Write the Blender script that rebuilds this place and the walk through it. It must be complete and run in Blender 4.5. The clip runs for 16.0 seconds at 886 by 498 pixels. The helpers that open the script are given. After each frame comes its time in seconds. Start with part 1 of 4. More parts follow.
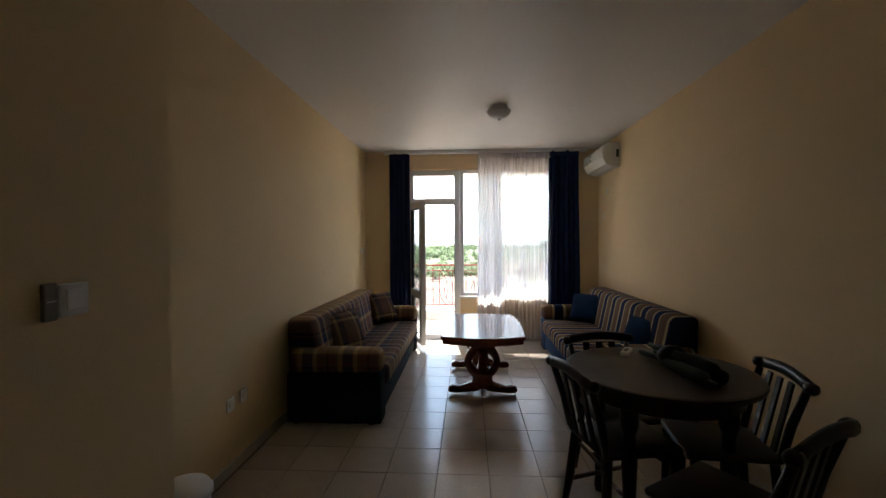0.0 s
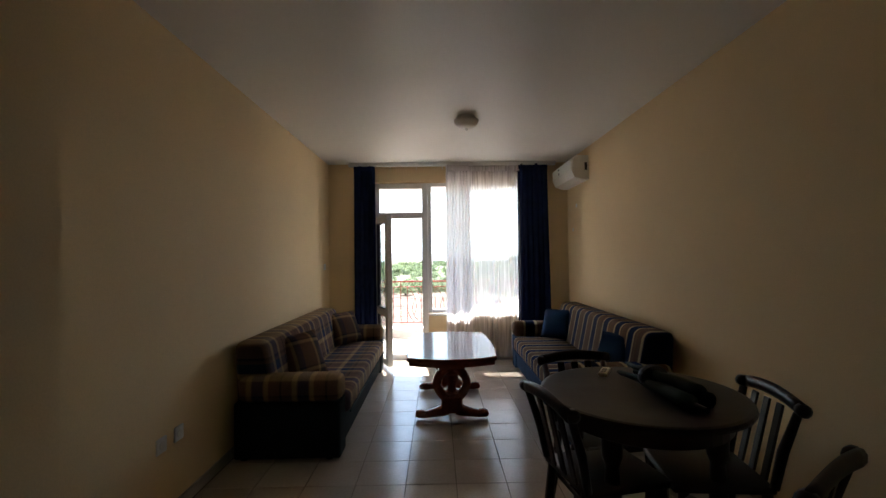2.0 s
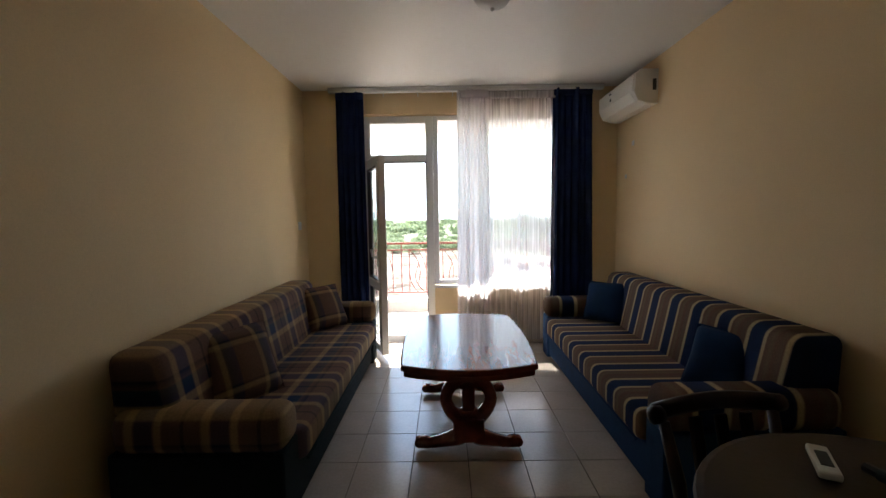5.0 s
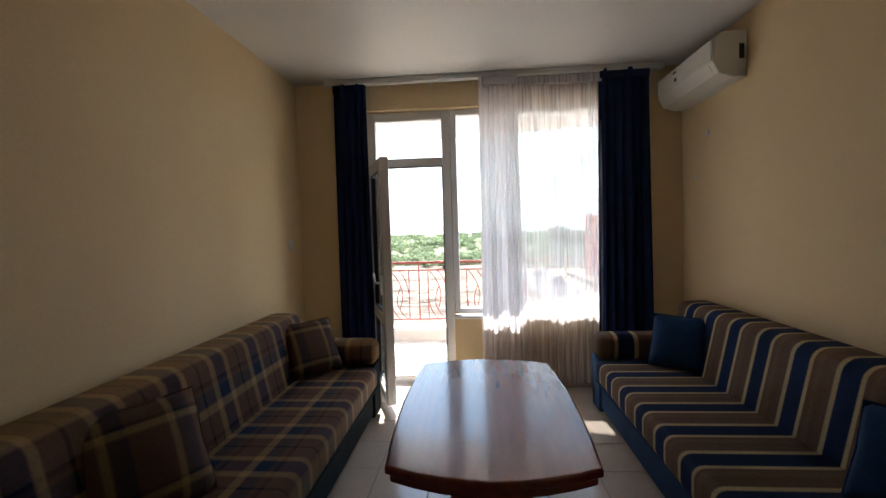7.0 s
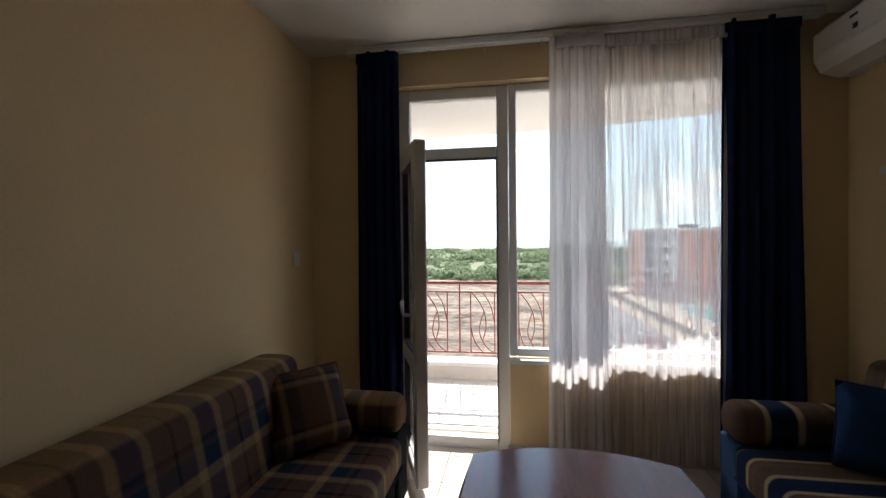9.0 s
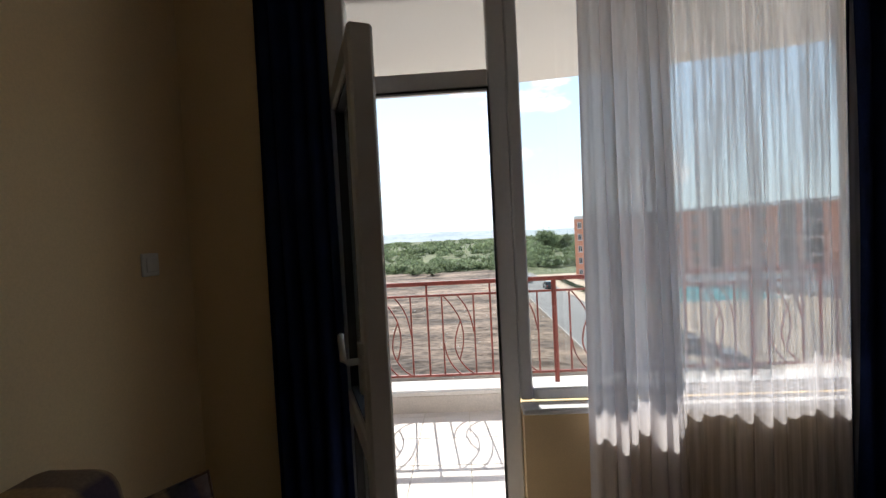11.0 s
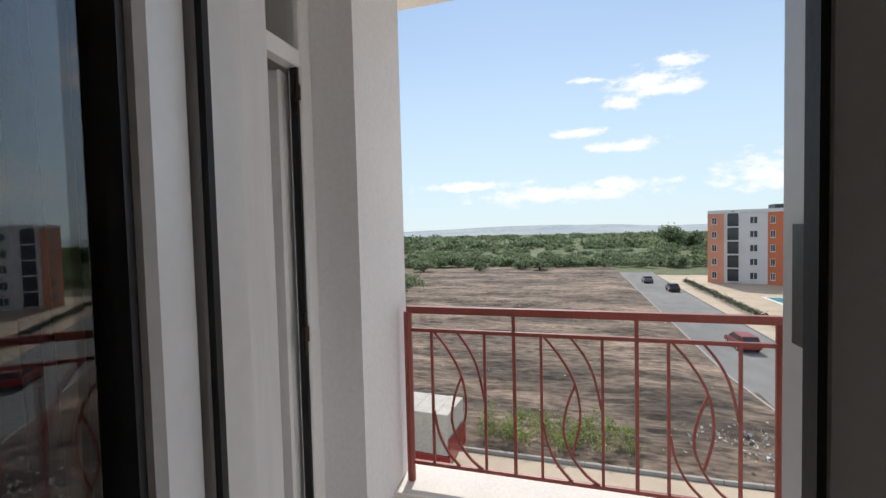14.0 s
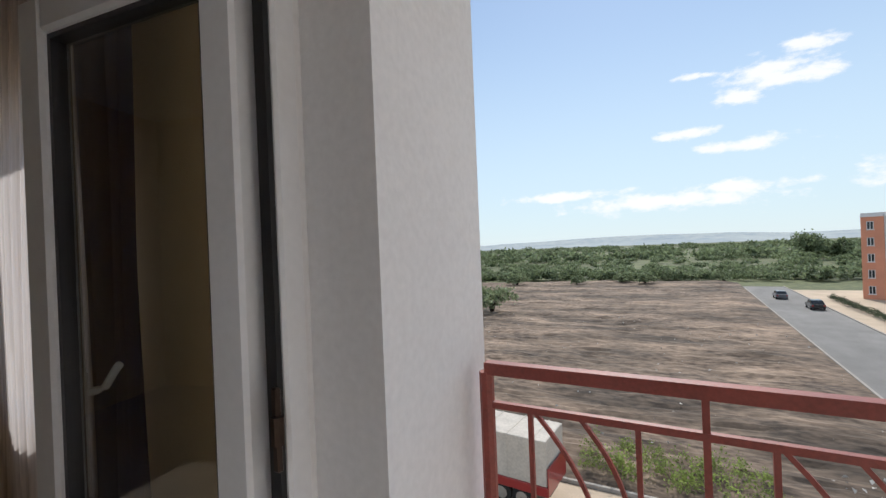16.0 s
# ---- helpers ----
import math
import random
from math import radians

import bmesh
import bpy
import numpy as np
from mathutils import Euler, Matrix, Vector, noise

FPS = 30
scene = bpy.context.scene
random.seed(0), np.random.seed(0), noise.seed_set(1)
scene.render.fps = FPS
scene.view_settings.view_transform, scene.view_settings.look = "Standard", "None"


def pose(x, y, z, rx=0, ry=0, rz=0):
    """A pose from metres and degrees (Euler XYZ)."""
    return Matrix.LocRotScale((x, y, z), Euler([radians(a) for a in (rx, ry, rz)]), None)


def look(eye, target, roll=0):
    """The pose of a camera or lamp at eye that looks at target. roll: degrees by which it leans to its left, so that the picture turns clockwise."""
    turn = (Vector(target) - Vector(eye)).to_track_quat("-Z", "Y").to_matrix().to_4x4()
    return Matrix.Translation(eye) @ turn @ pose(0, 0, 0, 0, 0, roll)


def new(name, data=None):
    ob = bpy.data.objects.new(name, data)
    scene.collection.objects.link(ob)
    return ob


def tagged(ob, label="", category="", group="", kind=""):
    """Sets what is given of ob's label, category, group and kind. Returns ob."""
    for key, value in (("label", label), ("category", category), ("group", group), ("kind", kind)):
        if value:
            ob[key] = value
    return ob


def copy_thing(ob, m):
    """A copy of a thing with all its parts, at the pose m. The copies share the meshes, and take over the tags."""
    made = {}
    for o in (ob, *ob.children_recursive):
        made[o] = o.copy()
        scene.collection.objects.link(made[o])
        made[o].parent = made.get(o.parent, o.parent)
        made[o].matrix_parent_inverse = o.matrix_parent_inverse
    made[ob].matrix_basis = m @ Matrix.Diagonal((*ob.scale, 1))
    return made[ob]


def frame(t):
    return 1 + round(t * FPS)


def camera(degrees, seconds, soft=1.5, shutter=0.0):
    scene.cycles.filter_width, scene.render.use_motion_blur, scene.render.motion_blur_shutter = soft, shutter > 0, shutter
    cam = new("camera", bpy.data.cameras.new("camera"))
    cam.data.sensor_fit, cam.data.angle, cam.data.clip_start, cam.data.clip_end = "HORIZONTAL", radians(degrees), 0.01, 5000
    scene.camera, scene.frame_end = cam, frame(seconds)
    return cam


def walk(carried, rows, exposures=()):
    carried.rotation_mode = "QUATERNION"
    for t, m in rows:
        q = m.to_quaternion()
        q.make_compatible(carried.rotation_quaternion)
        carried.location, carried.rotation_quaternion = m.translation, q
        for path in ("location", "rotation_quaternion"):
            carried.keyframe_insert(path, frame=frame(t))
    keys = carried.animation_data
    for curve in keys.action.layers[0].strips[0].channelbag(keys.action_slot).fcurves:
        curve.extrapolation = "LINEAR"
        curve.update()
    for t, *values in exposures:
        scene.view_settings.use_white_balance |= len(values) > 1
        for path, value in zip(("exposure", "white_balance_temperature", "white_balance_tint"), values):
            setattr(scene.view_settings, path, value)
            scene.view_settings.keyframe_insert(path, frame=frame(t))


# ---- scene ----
cam = camera(92.2, 16.0, 1.45)
METRES, EYE, TILT, LEAN, TURN = 6.6, 1.40, -1.2, 0.0, 3.3
ROWS = [
    (0.0, 0.0, 0.0, 0.0, 0.0, 0.16, 0.36),
    (0.5, 0.0035, -0.0051, -0.0008, -2.36, 0.29, 0.77),
    (1.0, 0.0073, -0.0053, -0.001, -4.44, 0.85, 1.39),
    (1.5, 0.0083, 0.0058, -0.0016, -4.36, -0.32, 1.67),
    (2.0, 0.0056, 0.0316, -0.0013, -3.99, 2.28, 0.87),
    (2.5, 0.0, 0.0607, -0.0014, -3.31, 1.37, 1.61),
    (3.0, -0.0017, 0.095, -0.0022, -1.47, 1.49, 1.38),
    (3.5, -0.0008, 0.1278, -0.0023, -0.82, -1.59, 1.12),
    (4.0, 0.0032, 0.1631, -0.0023, -2.96, -1.66, 0.65),
    (6.5, 0.0313, 0.3151, 0.0013, -1.56, -5.97, 2.58),
    (7.0, 0.0348, 0.3487, 0.003, 1.15, -1.38, 1.67),
    (7.5, 0.035, 0.3832, 0.0044, 0.12, 0.32, 1.93),
    (8.0, 0.0347, 0.4154, 0.0051, 0.56, -0.56, 1.14),
    (8.5, 0.0294, 0.4521, 0.0059, 3.57, 1.95, 1.78),
    (9.0, 0.0153, 0.4879, 0.0046, 5.95, 0.61, 0.46),
]
LATER = [
    (11.5, (-0.323, 4.497, 1.321), (-0.392, 6.495, 1.249), -3.2),
    (12, (-0.298, 4.7, 1.314), (-0.455, 6.692, 1.228), -2.7),
    (12.5, (-0.306, 4.941, 1.311), (-0.322, 6.939, 1.229), -4.0),
    (13, (-0.298, 5.197, 1.304), (-0.352, 7.189, 1.14), -2.0),
    (13.5, (-0.322, 5.393, 1.31), (-0.814, 7.327, 1.179), -2.5),
    (14, (-0.36, 5.652, 1.32), (-0.949, 7.562, 1.243), -1.4),
    (14.5, (-0.412, 5.865, 1.297), (-1.13, 7.727, 1.164), -2.0),
    (15, (-0.462, 6.076, 1.294), (-1.278, 7.902, 1.268), -1.2),
    (15.5, (-0.52, 6.245, 1.284), (-1.354, 8.061, 1.199), -1.8),
    (16, (-0.63, 6.424, 1.285), (-1.614, 8.165, 1.283), -2.3),
]
EXPOSURES = [(0.0, 2.4), (4.0, 2.45), (6.5, 2.35), (7.0, 2.2), (8.0, 1.72), (9.0, 1.3), (11.5, 0.4), (12.5, 0.0), (16.0, -0.15)]
walk(cam, [(t, pose(0, 0, EYE, TILT, LEAN, TURN) @ pose(METRES * x, METRES * y, METRES * z, 90 + pitch, roll, yaw)) for t, x, y, z, yaw, pitch, roll in ROWS] + [(t, look(eye, ahead, roll)) for t, eye, ahead, roll in LATER], EXPOSURES)

# ---- light ----
SUN_EL, SUN_AZ = 44.0, -7.0  # degrees; azimuth from +y towards +x
world = bpy.data.worlds.new("sky")
scene.world = world
world.use_nodes = True
wn, wl = world.node_tree.nodes, world.node_tree.links
sky = wn.new("ShaderNodeTexSky")
sky.sky_type, sky.sun_disc = "NISHITA", False
sky.sun_elevation, sky.sun_rotation = radians(SUN_EL), radians(SUN_AZ)
sky.dust_density, sky.air_density, sky.ozone_density = 0.1, 1.0, 3.0
back = wn["Background"]
back.inputs[1].default_value = 0.15
tc = wn.new("ShaderNodeTexCoord")
cm = wn.new("ShaderNodeMix")
cm.data_type = "RGBA"
cm.inputs["B"].default_value = (7.6, 7.7, 7.9, 1)


def wmath(op, a, b=None, c=None):
    """One arithmetic node of the sky; sockets or numbers."""
    q = wn.new("ShaderNodeMath")
    q.operation = op
    for sock, v in zip(q.inputs, (a, b, c)):
        if isinstance(v, (int, float)):
            sock.default_value = v
        elif v is not None:
            wl.new(v, sock)
    return q.outputs[0]


# fair-weather clouds: a ragged cumulus group, two flat shreds and a low bank, as bearing and height over the far hills
sxyz = wn.new("ShaderNodeSeparateXYZ")
wl.new(tc.outputs["Generated"], sxyz.inputs[0])
ahead_ = wmath("MAXIMUM", sxyz.outputs["Y"], 0.05)
su, sv = wmath("DIVIDE", sxyz.outputs["X"], ahead_), wmath("DIVIDE", sxyz.outputs["Z"], ahead_)
CLOUDS = [(0.150, 0.302, 0.070, 0.026), (0.215, 0.348, 0.045, 0.013), (0.215, 0.292, 0.035, 0.018), (0.03, 0.325, 0.032, 0.006), (0.10, 0.268, 0.030, 0.014),
          (0.02, 0.213, 0.050, 0.009), (0.105, 0.178, 0.065, 0.011), (-0.25, 0.108, 0.11, 0.010), (-0.03, 0.080, 0.17, 0.016), (0.10, 0.098, 0.08, 0.012), (0.36, 0.105, 0.075, 0.028), (0.46, 0.135, 0.06, 0.03)]
bank = 0.0
for cu, cv, ru, rv in CLOUDS:
    du, dv = wmath("DIVIDE", wmath("SUBTRACT", su, cu), ru), wmath("DIVIDE", wmath("SUBTRACT", sv, cv), rv)
    puff = wmath("EXPONENT", wmath("MULTIPLY", wmath("ADD", wmath("MULTIPLY", du, du), wmath("MULTIPLY", dv, dv)), -0.5))
    bank = wmath("MAXIMUM", puff, bank)
suv = wn.new("ShaderNodeCombineXYZ")
wl.new(wmath("MULTIPLY", su, 1.0), suv.inputs[0])
wl.new(wmath("MULTIPLY", sv, 1.9), suv.inputs[1])
cl = wn.new("ShaderNodeTexNoise")
cl.inputs["Scale"].default_value, cl.inputs["Detail"].default_value, cl.inputs["Roughness"].default_value = 17.0, 8, 0.6
wl.new(suv.outputs[0], cl.inputs["Vector"])
dens = wmath("ADD", bank, wmath("MULTIPLY", wmath("SUBTRACT", cl.outputs["Fac"], 0.5), 2.3))
cr = wn.new("ShaderNodeMapRange")
cr.interpolation_type = "SMOOTHSTEP"
cr.inputs["From Min"].default_value, cr.inputs["From Max"].default_value = 0.36, 0.95
cr.inputs["To Max"].default_value = 0.92
# scattered unseen clouds over the rest of the sky, added to brighten the plaster
co = wn.new("ShaderNodeTexNoise")
co.inputs["Scale"].default_value, co.inputs["Detail"].default_value = 4.5, 7
wl.new(tc.outputs["Generated"], co.inputs["Vector"])
aside = wn.new("ShaderNodeMapRange")
aside.inputs["From Min"].default_value, aside.inputs["From Max"].default_value = 0.80, 0.68
wl.new(sxyz.outputs["Y"], aside.inputs["Value"])
others = wmath("MULTIPLY", wmath("MULTIPLY", wmath("SUBTRACT", co.outputs["Fac"], 0.44), 6.0), aside.outputs["Result"])
wl.new(wmath("MAXIMUM", wmath("MULTIPLY", dens, wmath("GREATER_THAN", bank, 0.02)), others), cr.inputs["Value"])
wl.new(cr.outputs["Result"], cm.inputs["Factor"])
# pale haze low over the horizon
sx = wn.new("ShaderNodeSeparateXYZ")
hz = wn.new("ShaderNodeMapRange")
hz.interpolation_type = "SMOOTHSTEP"
hz.inputs["From Min"].default_value, hz.inputs["From Max"].default_value = 0.60, -0.02
hz.inputs["To Min"].default_value, hz.inputs["To Max"].default_value = 0.22, 0.88
hm = wn.new("ShaderNodeMix")
hm.data_type = "RGBA"
hm.inputs["B"].default_value = (5.0, 6.1, 6.8, 1)
wl.new(tc.outputs["Generated"], sx.inputs[0])
wl.new(sx.outputs["Z"], hz.inputs["Value"])
wl.new(hz.outputs["Result"], hm.inputs["Factor"])
wl.new(sky.outputs["Color"], hm.inputs["A"])
wl.new(hm.outputs["Result"], cm.inputs["A"])
wl.new(cm.outputs["Result"], back.inputs["Color"])
sun = new("sun", bpy.data.lights.new("sun", "SUN"))
sun.data.energy, sun.data.angle, sun.data.color = 4.2, radians(0.5), (1.0, 0.95, 0.87)
se, sa = radians(SUN_EL), radians(SUN_AZ)
sun.matrix_world = look((0, 0, 30), Vector((0, 0, 30)) - Vector((math.sin(sa) * math.cos(se), math.cos(sa) * math.cos(se), math.sin(se))))


# ---- materials ----
def mat(name, col, rough=0.6, vary=0.12, scale=6.0, fine=90.0, bump=0.1, metal=0.0, col2=None, coat=0.0, stretch=(1, 1, 1), island=0.0, spec=0.5):
    m = bpy.data.materials.new(name)
    m.use_nodes = True
    n, l = m.node_tree.nodes, m.node_tree.links
    p = n["Principled BSDF"]
    p.inputs["Metallic"].default_value = metal
    p.inputs["Coat Weight"].default_value = coat
    p.inputs["Specular IOR Level"].default_value = spec
    t = n.new("ShaderNodeTexCoord")
    mpn = n.new("ShaderNodeMapping")
    mpn.inputs["Scale"].default_value = stretch
    a = n.new("ShaderNodeTexNoise")
    a.inputs["Scale"].default_value, a.inputs["Detail"].default_value = scale, 5
    b = n.new("ShaderNodeTexNoise")
    b.inputs["Scale"].default_value, b.inputs["Detail"].default_value = fine, 3
    l.new(t.outputs["Object"], mpn.inputs["Vector"])
    l.new(mpn.outputs["Vector"], a.inputs["Vector"])
    l.new(mpn.outputs["Vector"], b.inputs["Vector"])
    add = n.new("ShaderNodeMath")
    add.operation = "ADD"
    l.new(a.outputs["Fac"], add.inputs[0])
    l.new(b.outputs["Fac"], add.inputs[1])
    half = n.new("ShaderNodeMath")
    half.operation = "MULTIPLY"
    half.inputs[1].default_value = 0.5
    l.new(add.outputs[0], half.inputs[0])
    r = n.new("ShaderNodeValToRGB")
    r.color_ramp.elements[0].position, r.color_ramp.elements[1].position = 0.36, 0.64
    c2 = col2 or tuple(min(1, c * (1 + vary)) for c in col)
    r.color_ramp.elements[0].color = (*[c * (1 - vary) for c in col], 1)
    r.color_ramp.elements[1].color = (*c2, 1)
    l.new(half.outputs[0], r.inputs["Fac"])
    out = r.outputs["Color"]
    if island:
        oi = n.new("ShaderNodeObjectInfo" if island > 0 else "ShaderNodeNewGeometry")
        hs = n.new("ShaderNodeHueSaturation")
        mr = n.new("ShaderNodeMapRange")
        mr.inputs["To Min"].default_value, mr.inputs["To Max"].default_value = 1 - abs(island), 1 + abs(island)
        l.new(oi.outputs["Random" if island > 0 else "Random Per Island"], mr.inputs["Value"])
        l.new(mr.outputs["Result"], hs.inputs["Value"])
        l.new(out, hs.inputs["Color"])
        out = hs.outputs["Color"]
    l.new(out, p.inputs["Base Color"])
    rr = n.new("ShaderNodeMapRange")
    rr.inputs["To Min"].default_value, rr.inputs["To Max"].default_value = max(0.02, rough - 0.08), min(1, rough + 0.1)
    l.new(a.outputs["Fac"], rr.inputs["Value"])
    l.new(rr.outputs["Result"], p.inputs["Roughness"])
    if bump:
        bp = n.new("ShaderNodeBump")
        bp.inputs["Strength"].default_value, bp.inputs["Distance"].default_value = bump, 0.01
        l.new(half.outputs[0], bp.inputs["Height"])
        l.new(bp.outputs["Normal"], p.inputs["Normal"])
    return m


def fabric(name, stops_y, stops_z=None, period_y=0.46, period_z=0.3, axes="YZ"):
    """Woven upholstery: bands of colour along one axis, crossed by a second set for a plaid."""
    m = mat(name, (0.1, 0.08, 0.08), 0.95, fine=260, bump=0.25, spec=0.15)
    n, l = m.node_tree.nodes, m.node_tree.links
    p = n["Principled BSDF"]
    t = n.new("ShaderNodeTexCoord")
    sp = n.new("ShaderNodeSeparateXYZ")
    l.new(t.outputs["Object"], sp.inputs[0])

    def bands(sock, period, stops):
        d = n.new("ShaderNodeMath")
        d.operation = "DIVIDE"
        d.inputs[1].default_value = period
        l.new(sock, d.inputs[0])
        f = n.new("ShaderNodeMath")
        f.operation = "FRACT"
        l.new(d.outputs[0], f.inputs[0])
        r = n.new("ShaderNodeValToRGB")
        r.color_ramp.interpolation = "LINEAR"
        e = r.color_ramp.elements
        e[0].position, e[0].color = stops[0][0], (*stops[0][1], 1)
        e[1].position, e[1].color = stops[-1][0], (*stops[-1][1], 1)
        for q, c in stops[1:-1]:
            x = e.new(q)
            x.color = (*c, 1)
        l.new(f.outputs[0], r.inputs["Fac"])
        return r.outputs["Color"]

    out = bands(sp.outputs[axes[0]], period_y, stops_y)
    if stops_z:
        s = sp.outputs[axes[1]]
        o2 = bands(s, period_z, stops_z)
        mx = n.new("ShaderNodeMix")
        mx.data_type = "RGBA"
        mx.inputs["Factor"].default_value = 0.5
        l.new(out, mx.inputs["A"])
        l.new(o2, mx.inputs["B"])
        out = mx.outputs["Result"]
    mul = n.new("ShaderNodeMix")
    mul.data_type, mul.blend_type = "RGBA", "MULTIPLY"
    mul.inputs["Factor"].default_value = 0.5
    nz = n.new("ShaderNodeTexNoise")
    nz.inputs["Scale"].default_value = 120
    l.new(t.outputs["Object"], nz.inputs["Vector"])
    l.new(out, mul.inputs["A"])
    l.new(nz.outputs["Fac"], mul.inputs["B"])
    l.new(mul.outputs["Result"], p.inputs["Base Color"])
    return m


def glass(name, tint=(0.97, 0.985, 0.98)):
    m = bpy.data.materials.new(name)
    m.use_nodes = True
    n, l = m.node_tree.nodes, m.node_tree.links
    n.remove(n["Principled BSDF"])
    tr, gl, mx, fr = n.new("ShaderNodeBsdfTransparent"), n.new("ShaderNodeBsdfGlossy"), n.new("ShaderNodeMixShader"), n.new("ShaderNodeLayerWeight")
    tr.inputs[0].default_value = (*tint, 1)
    gl.inputs["Roughness"].default_value = 0.01
    fr.inputs["Blend"].default_value = 0.5
    pw = n.new("ShaderNodeMath")
    pw.operation, pw.inputs[1].default_value = "POWER", 3.0
    mr = n.new("ShaderNodeMapRange")
    mr.inputs["To Min"].default_value, mr.inputs["To Max"].default_value = 0.05, 0.95
    l.new(fr.outputs["Facing"], pw.inputs[0])
    l.new(pw.outputs[0], mr.inputs["Value"])
    l.new(mr.outputs["Result"], mx.inputs[0])
    l.new(tr.outputs[0], mx.inputs[1])
    l.new(gl.outputs[0], mx.inputs[2])
    l.new(mx.outputs[0], n["Material Output"].inputs["Surface"])
    return m


def sheer_cloth(name, lo, hi):
    m = bpy.data.materials.new(name)
    m.use_nodes = True
    n, l = m.node_tree.nodes, m.node_tree.links
    n.remove(n["Principled BSDF"])
    tr, df, tl = n.new("ShaderNodeBsdfTransparent"), n.new("ShaderNodeBsdfDiffuse"), n.new("ShaderNodeBsdfTranslucent")
    a, b = n.new("ShaderNodeMixShader"), n.new("ShaderNodeMixShader")
    df.inputs[0].default_value = tl.inputs[0].default_value = (0.80, 0.77, 0.79, 1)
    t, w = n.new("ShaderNodeTexCoord"), n.new("ShaderNodeTexNoise")
    mpn = n.new("ShaderNodeMapping")
    mpn.inputs["Scale"].default_value = (9, 9, 0.25)
    w.inputs["Scale"].default_value = 6
    mr = n.new("ShaderNodeMapRange")
    mr.inputs["To Min"].default_value, mr.inputs["To Max"].default_value = lo, hi
    mr.inputs["From Min"].default_value, mr.inputs["From Max"].default_value = 0.34, 0.66
    l.new(t.outputs["Object"], mpn.inputs["Vector"])
    l.new(mpn.outputs["Vector"], w.inputs["Vector"])
    l.new(w.outputs["Fac"], mr.inputs["Value"])
    a.inputs[0].default_value = 0.5
    l.new(df.outputs[0], a.inputs[1])
    l.new(tl.outputs[0], a.inputs[2])
    l.new(mr.outputs["Result"], b.inputs[0])
    l.new(tr.outputs[0], b.inputs[1])
    l.new(a.outputs[0], b.inputs[2])
    l.new(b.outputs[0], n["Material Output"].inputs["Surface"])
    return m


WALL = mat("wall_paint", (0.83, 0.645, 0.39), 0.8, 0.05, 1.3, 160, 0.06, spec=0.3)
CEIL = mat("ceiling_paint", (0.84, 0.82, 0.79), 0.45, 0.03, 1.0, 120, 0.03)
BRUSHED = mat("brushed_plaster", (0.80, 0.79, 0.80), 0.85, 0.06, 2.0, 34, 0.32, stretch=(1.6, 1.6, 0.12))
PLASTER = mat("white_plaster", (0.82, 0.81, 0.81), 0.85, 0.05, 1.6, 50, 0.18)
TILE = mat("floor_tile", (0.56, 0.49, 0.42), 0.19, 0.07, 5.0, 60, 0.02, island=0.05)
GROUT = mat("grout", (0.22, 0.19, 0.17), 0.9)
BTILE = mat("balcony_tile", (0.72, 0.675, 0.64), 0.6, 0.07, 7.0, 80, 0.05, island=0.05)
STONE = mat("pale_stone", (0.62, 0.56, 0.50), 0.8, 0.12, 5.0, 90, 0.2)
COPING = mat("pale_coping_stone", (0.76, 0.72, 0.67), 0.8, 0.08, 5.0, 90, 0.2)
PVC = mat("white_plastic", (0.80, 0.80, 0.81), 0.35, 0.03, 3.0, 50, 0.0)
ACW = mat("cream_plastic", (0.82, 0.80, 0.74), 0.4, 0.03)
RUBBER = mat("black_rubber", (0.012, 0.012, 0.013), 0.6)
DARK = mat("dark_plastic", (0.03, 0.03, 0.035), 0.4)
BRONZE = mat("dark_bronze", (0.06, 0.04, 0.03), 0.4, metal=0.8)
METAL = mat("brushed_metal", (0.6, 0.6, 0.6), 0.3, metal=1.0)
NAVY = mat("navy_cloth", (0.012, 0.024, 0.085), 0.95, 0.25, 8, 220, 0.2, spec=0.15)
BLUE = mat("blue_cloth", (0.010, 0.036, 0.10), 0.95, 0.2, 8, 240, 0.25, spec=0.15)
BASEC = mat("blue_base_cloth", (0.02, 0.055, 0.13), 0.9, 0.2, 8, 240, 0.2, spec=0.15)
MAHOG = mat("mahogany", (0.22, 0.045, 0.020), 0.2, 0.25, 5, 60, 0.0, coat=0.25, stretch=(6, 0.6, 6))
DKWOOD = mat("dark_wood", (0.020, 0.008, 0.006), 0.42, 0.3, 6, 70, 0.06, coat=0.08, spec=0.35)
GREEN = mat("dark_green_canvas", (0.010, 0.022, 0.016), 0.8, 0.3, 9, 200, 0.3)
RED = mat("red_oxide_paint", (0.24, 0.048, 0.034), 0.45, 0.18, 9, 120, 0.15)
GLASS = glass("clear_glass")
SHEER = sheer_cloth("sheer_voile", 0.52, 0.92)
SHEER2 = sheer_cloth("gathered_voile", 0.92, 0.99)
TAN, SAND, DKB, BRN, CRM, TEAL = (0.32, 0.23, 0.14), (0.55, 0.38, 0.20), (0.012, 0.030, 0.10), (0.18, 0.105, 0.078), (0.60, 0.48, 0.30), (0.02, 0.055, 0.08)
STR = [(0.0, DKB), (0.26, DKB), (0.29, CRM), (0.34, CRM), (0.37, BRN), (0.5, (0.2, 0.15, 0.1)), (0.60, BRN), (0.74, (0.17, 0.12, 0.09)), (0.80, BRN), (0.84, CRM), (0.90, CRM), (0.93, DKB), (1.0, DKB)]
STRIPE = fabric("striped_cloth", STR, None, 0.250)
STRIPE_A = fabric("striped_arm_cloth", STR, None, 0.31, 0.3, "XZ")
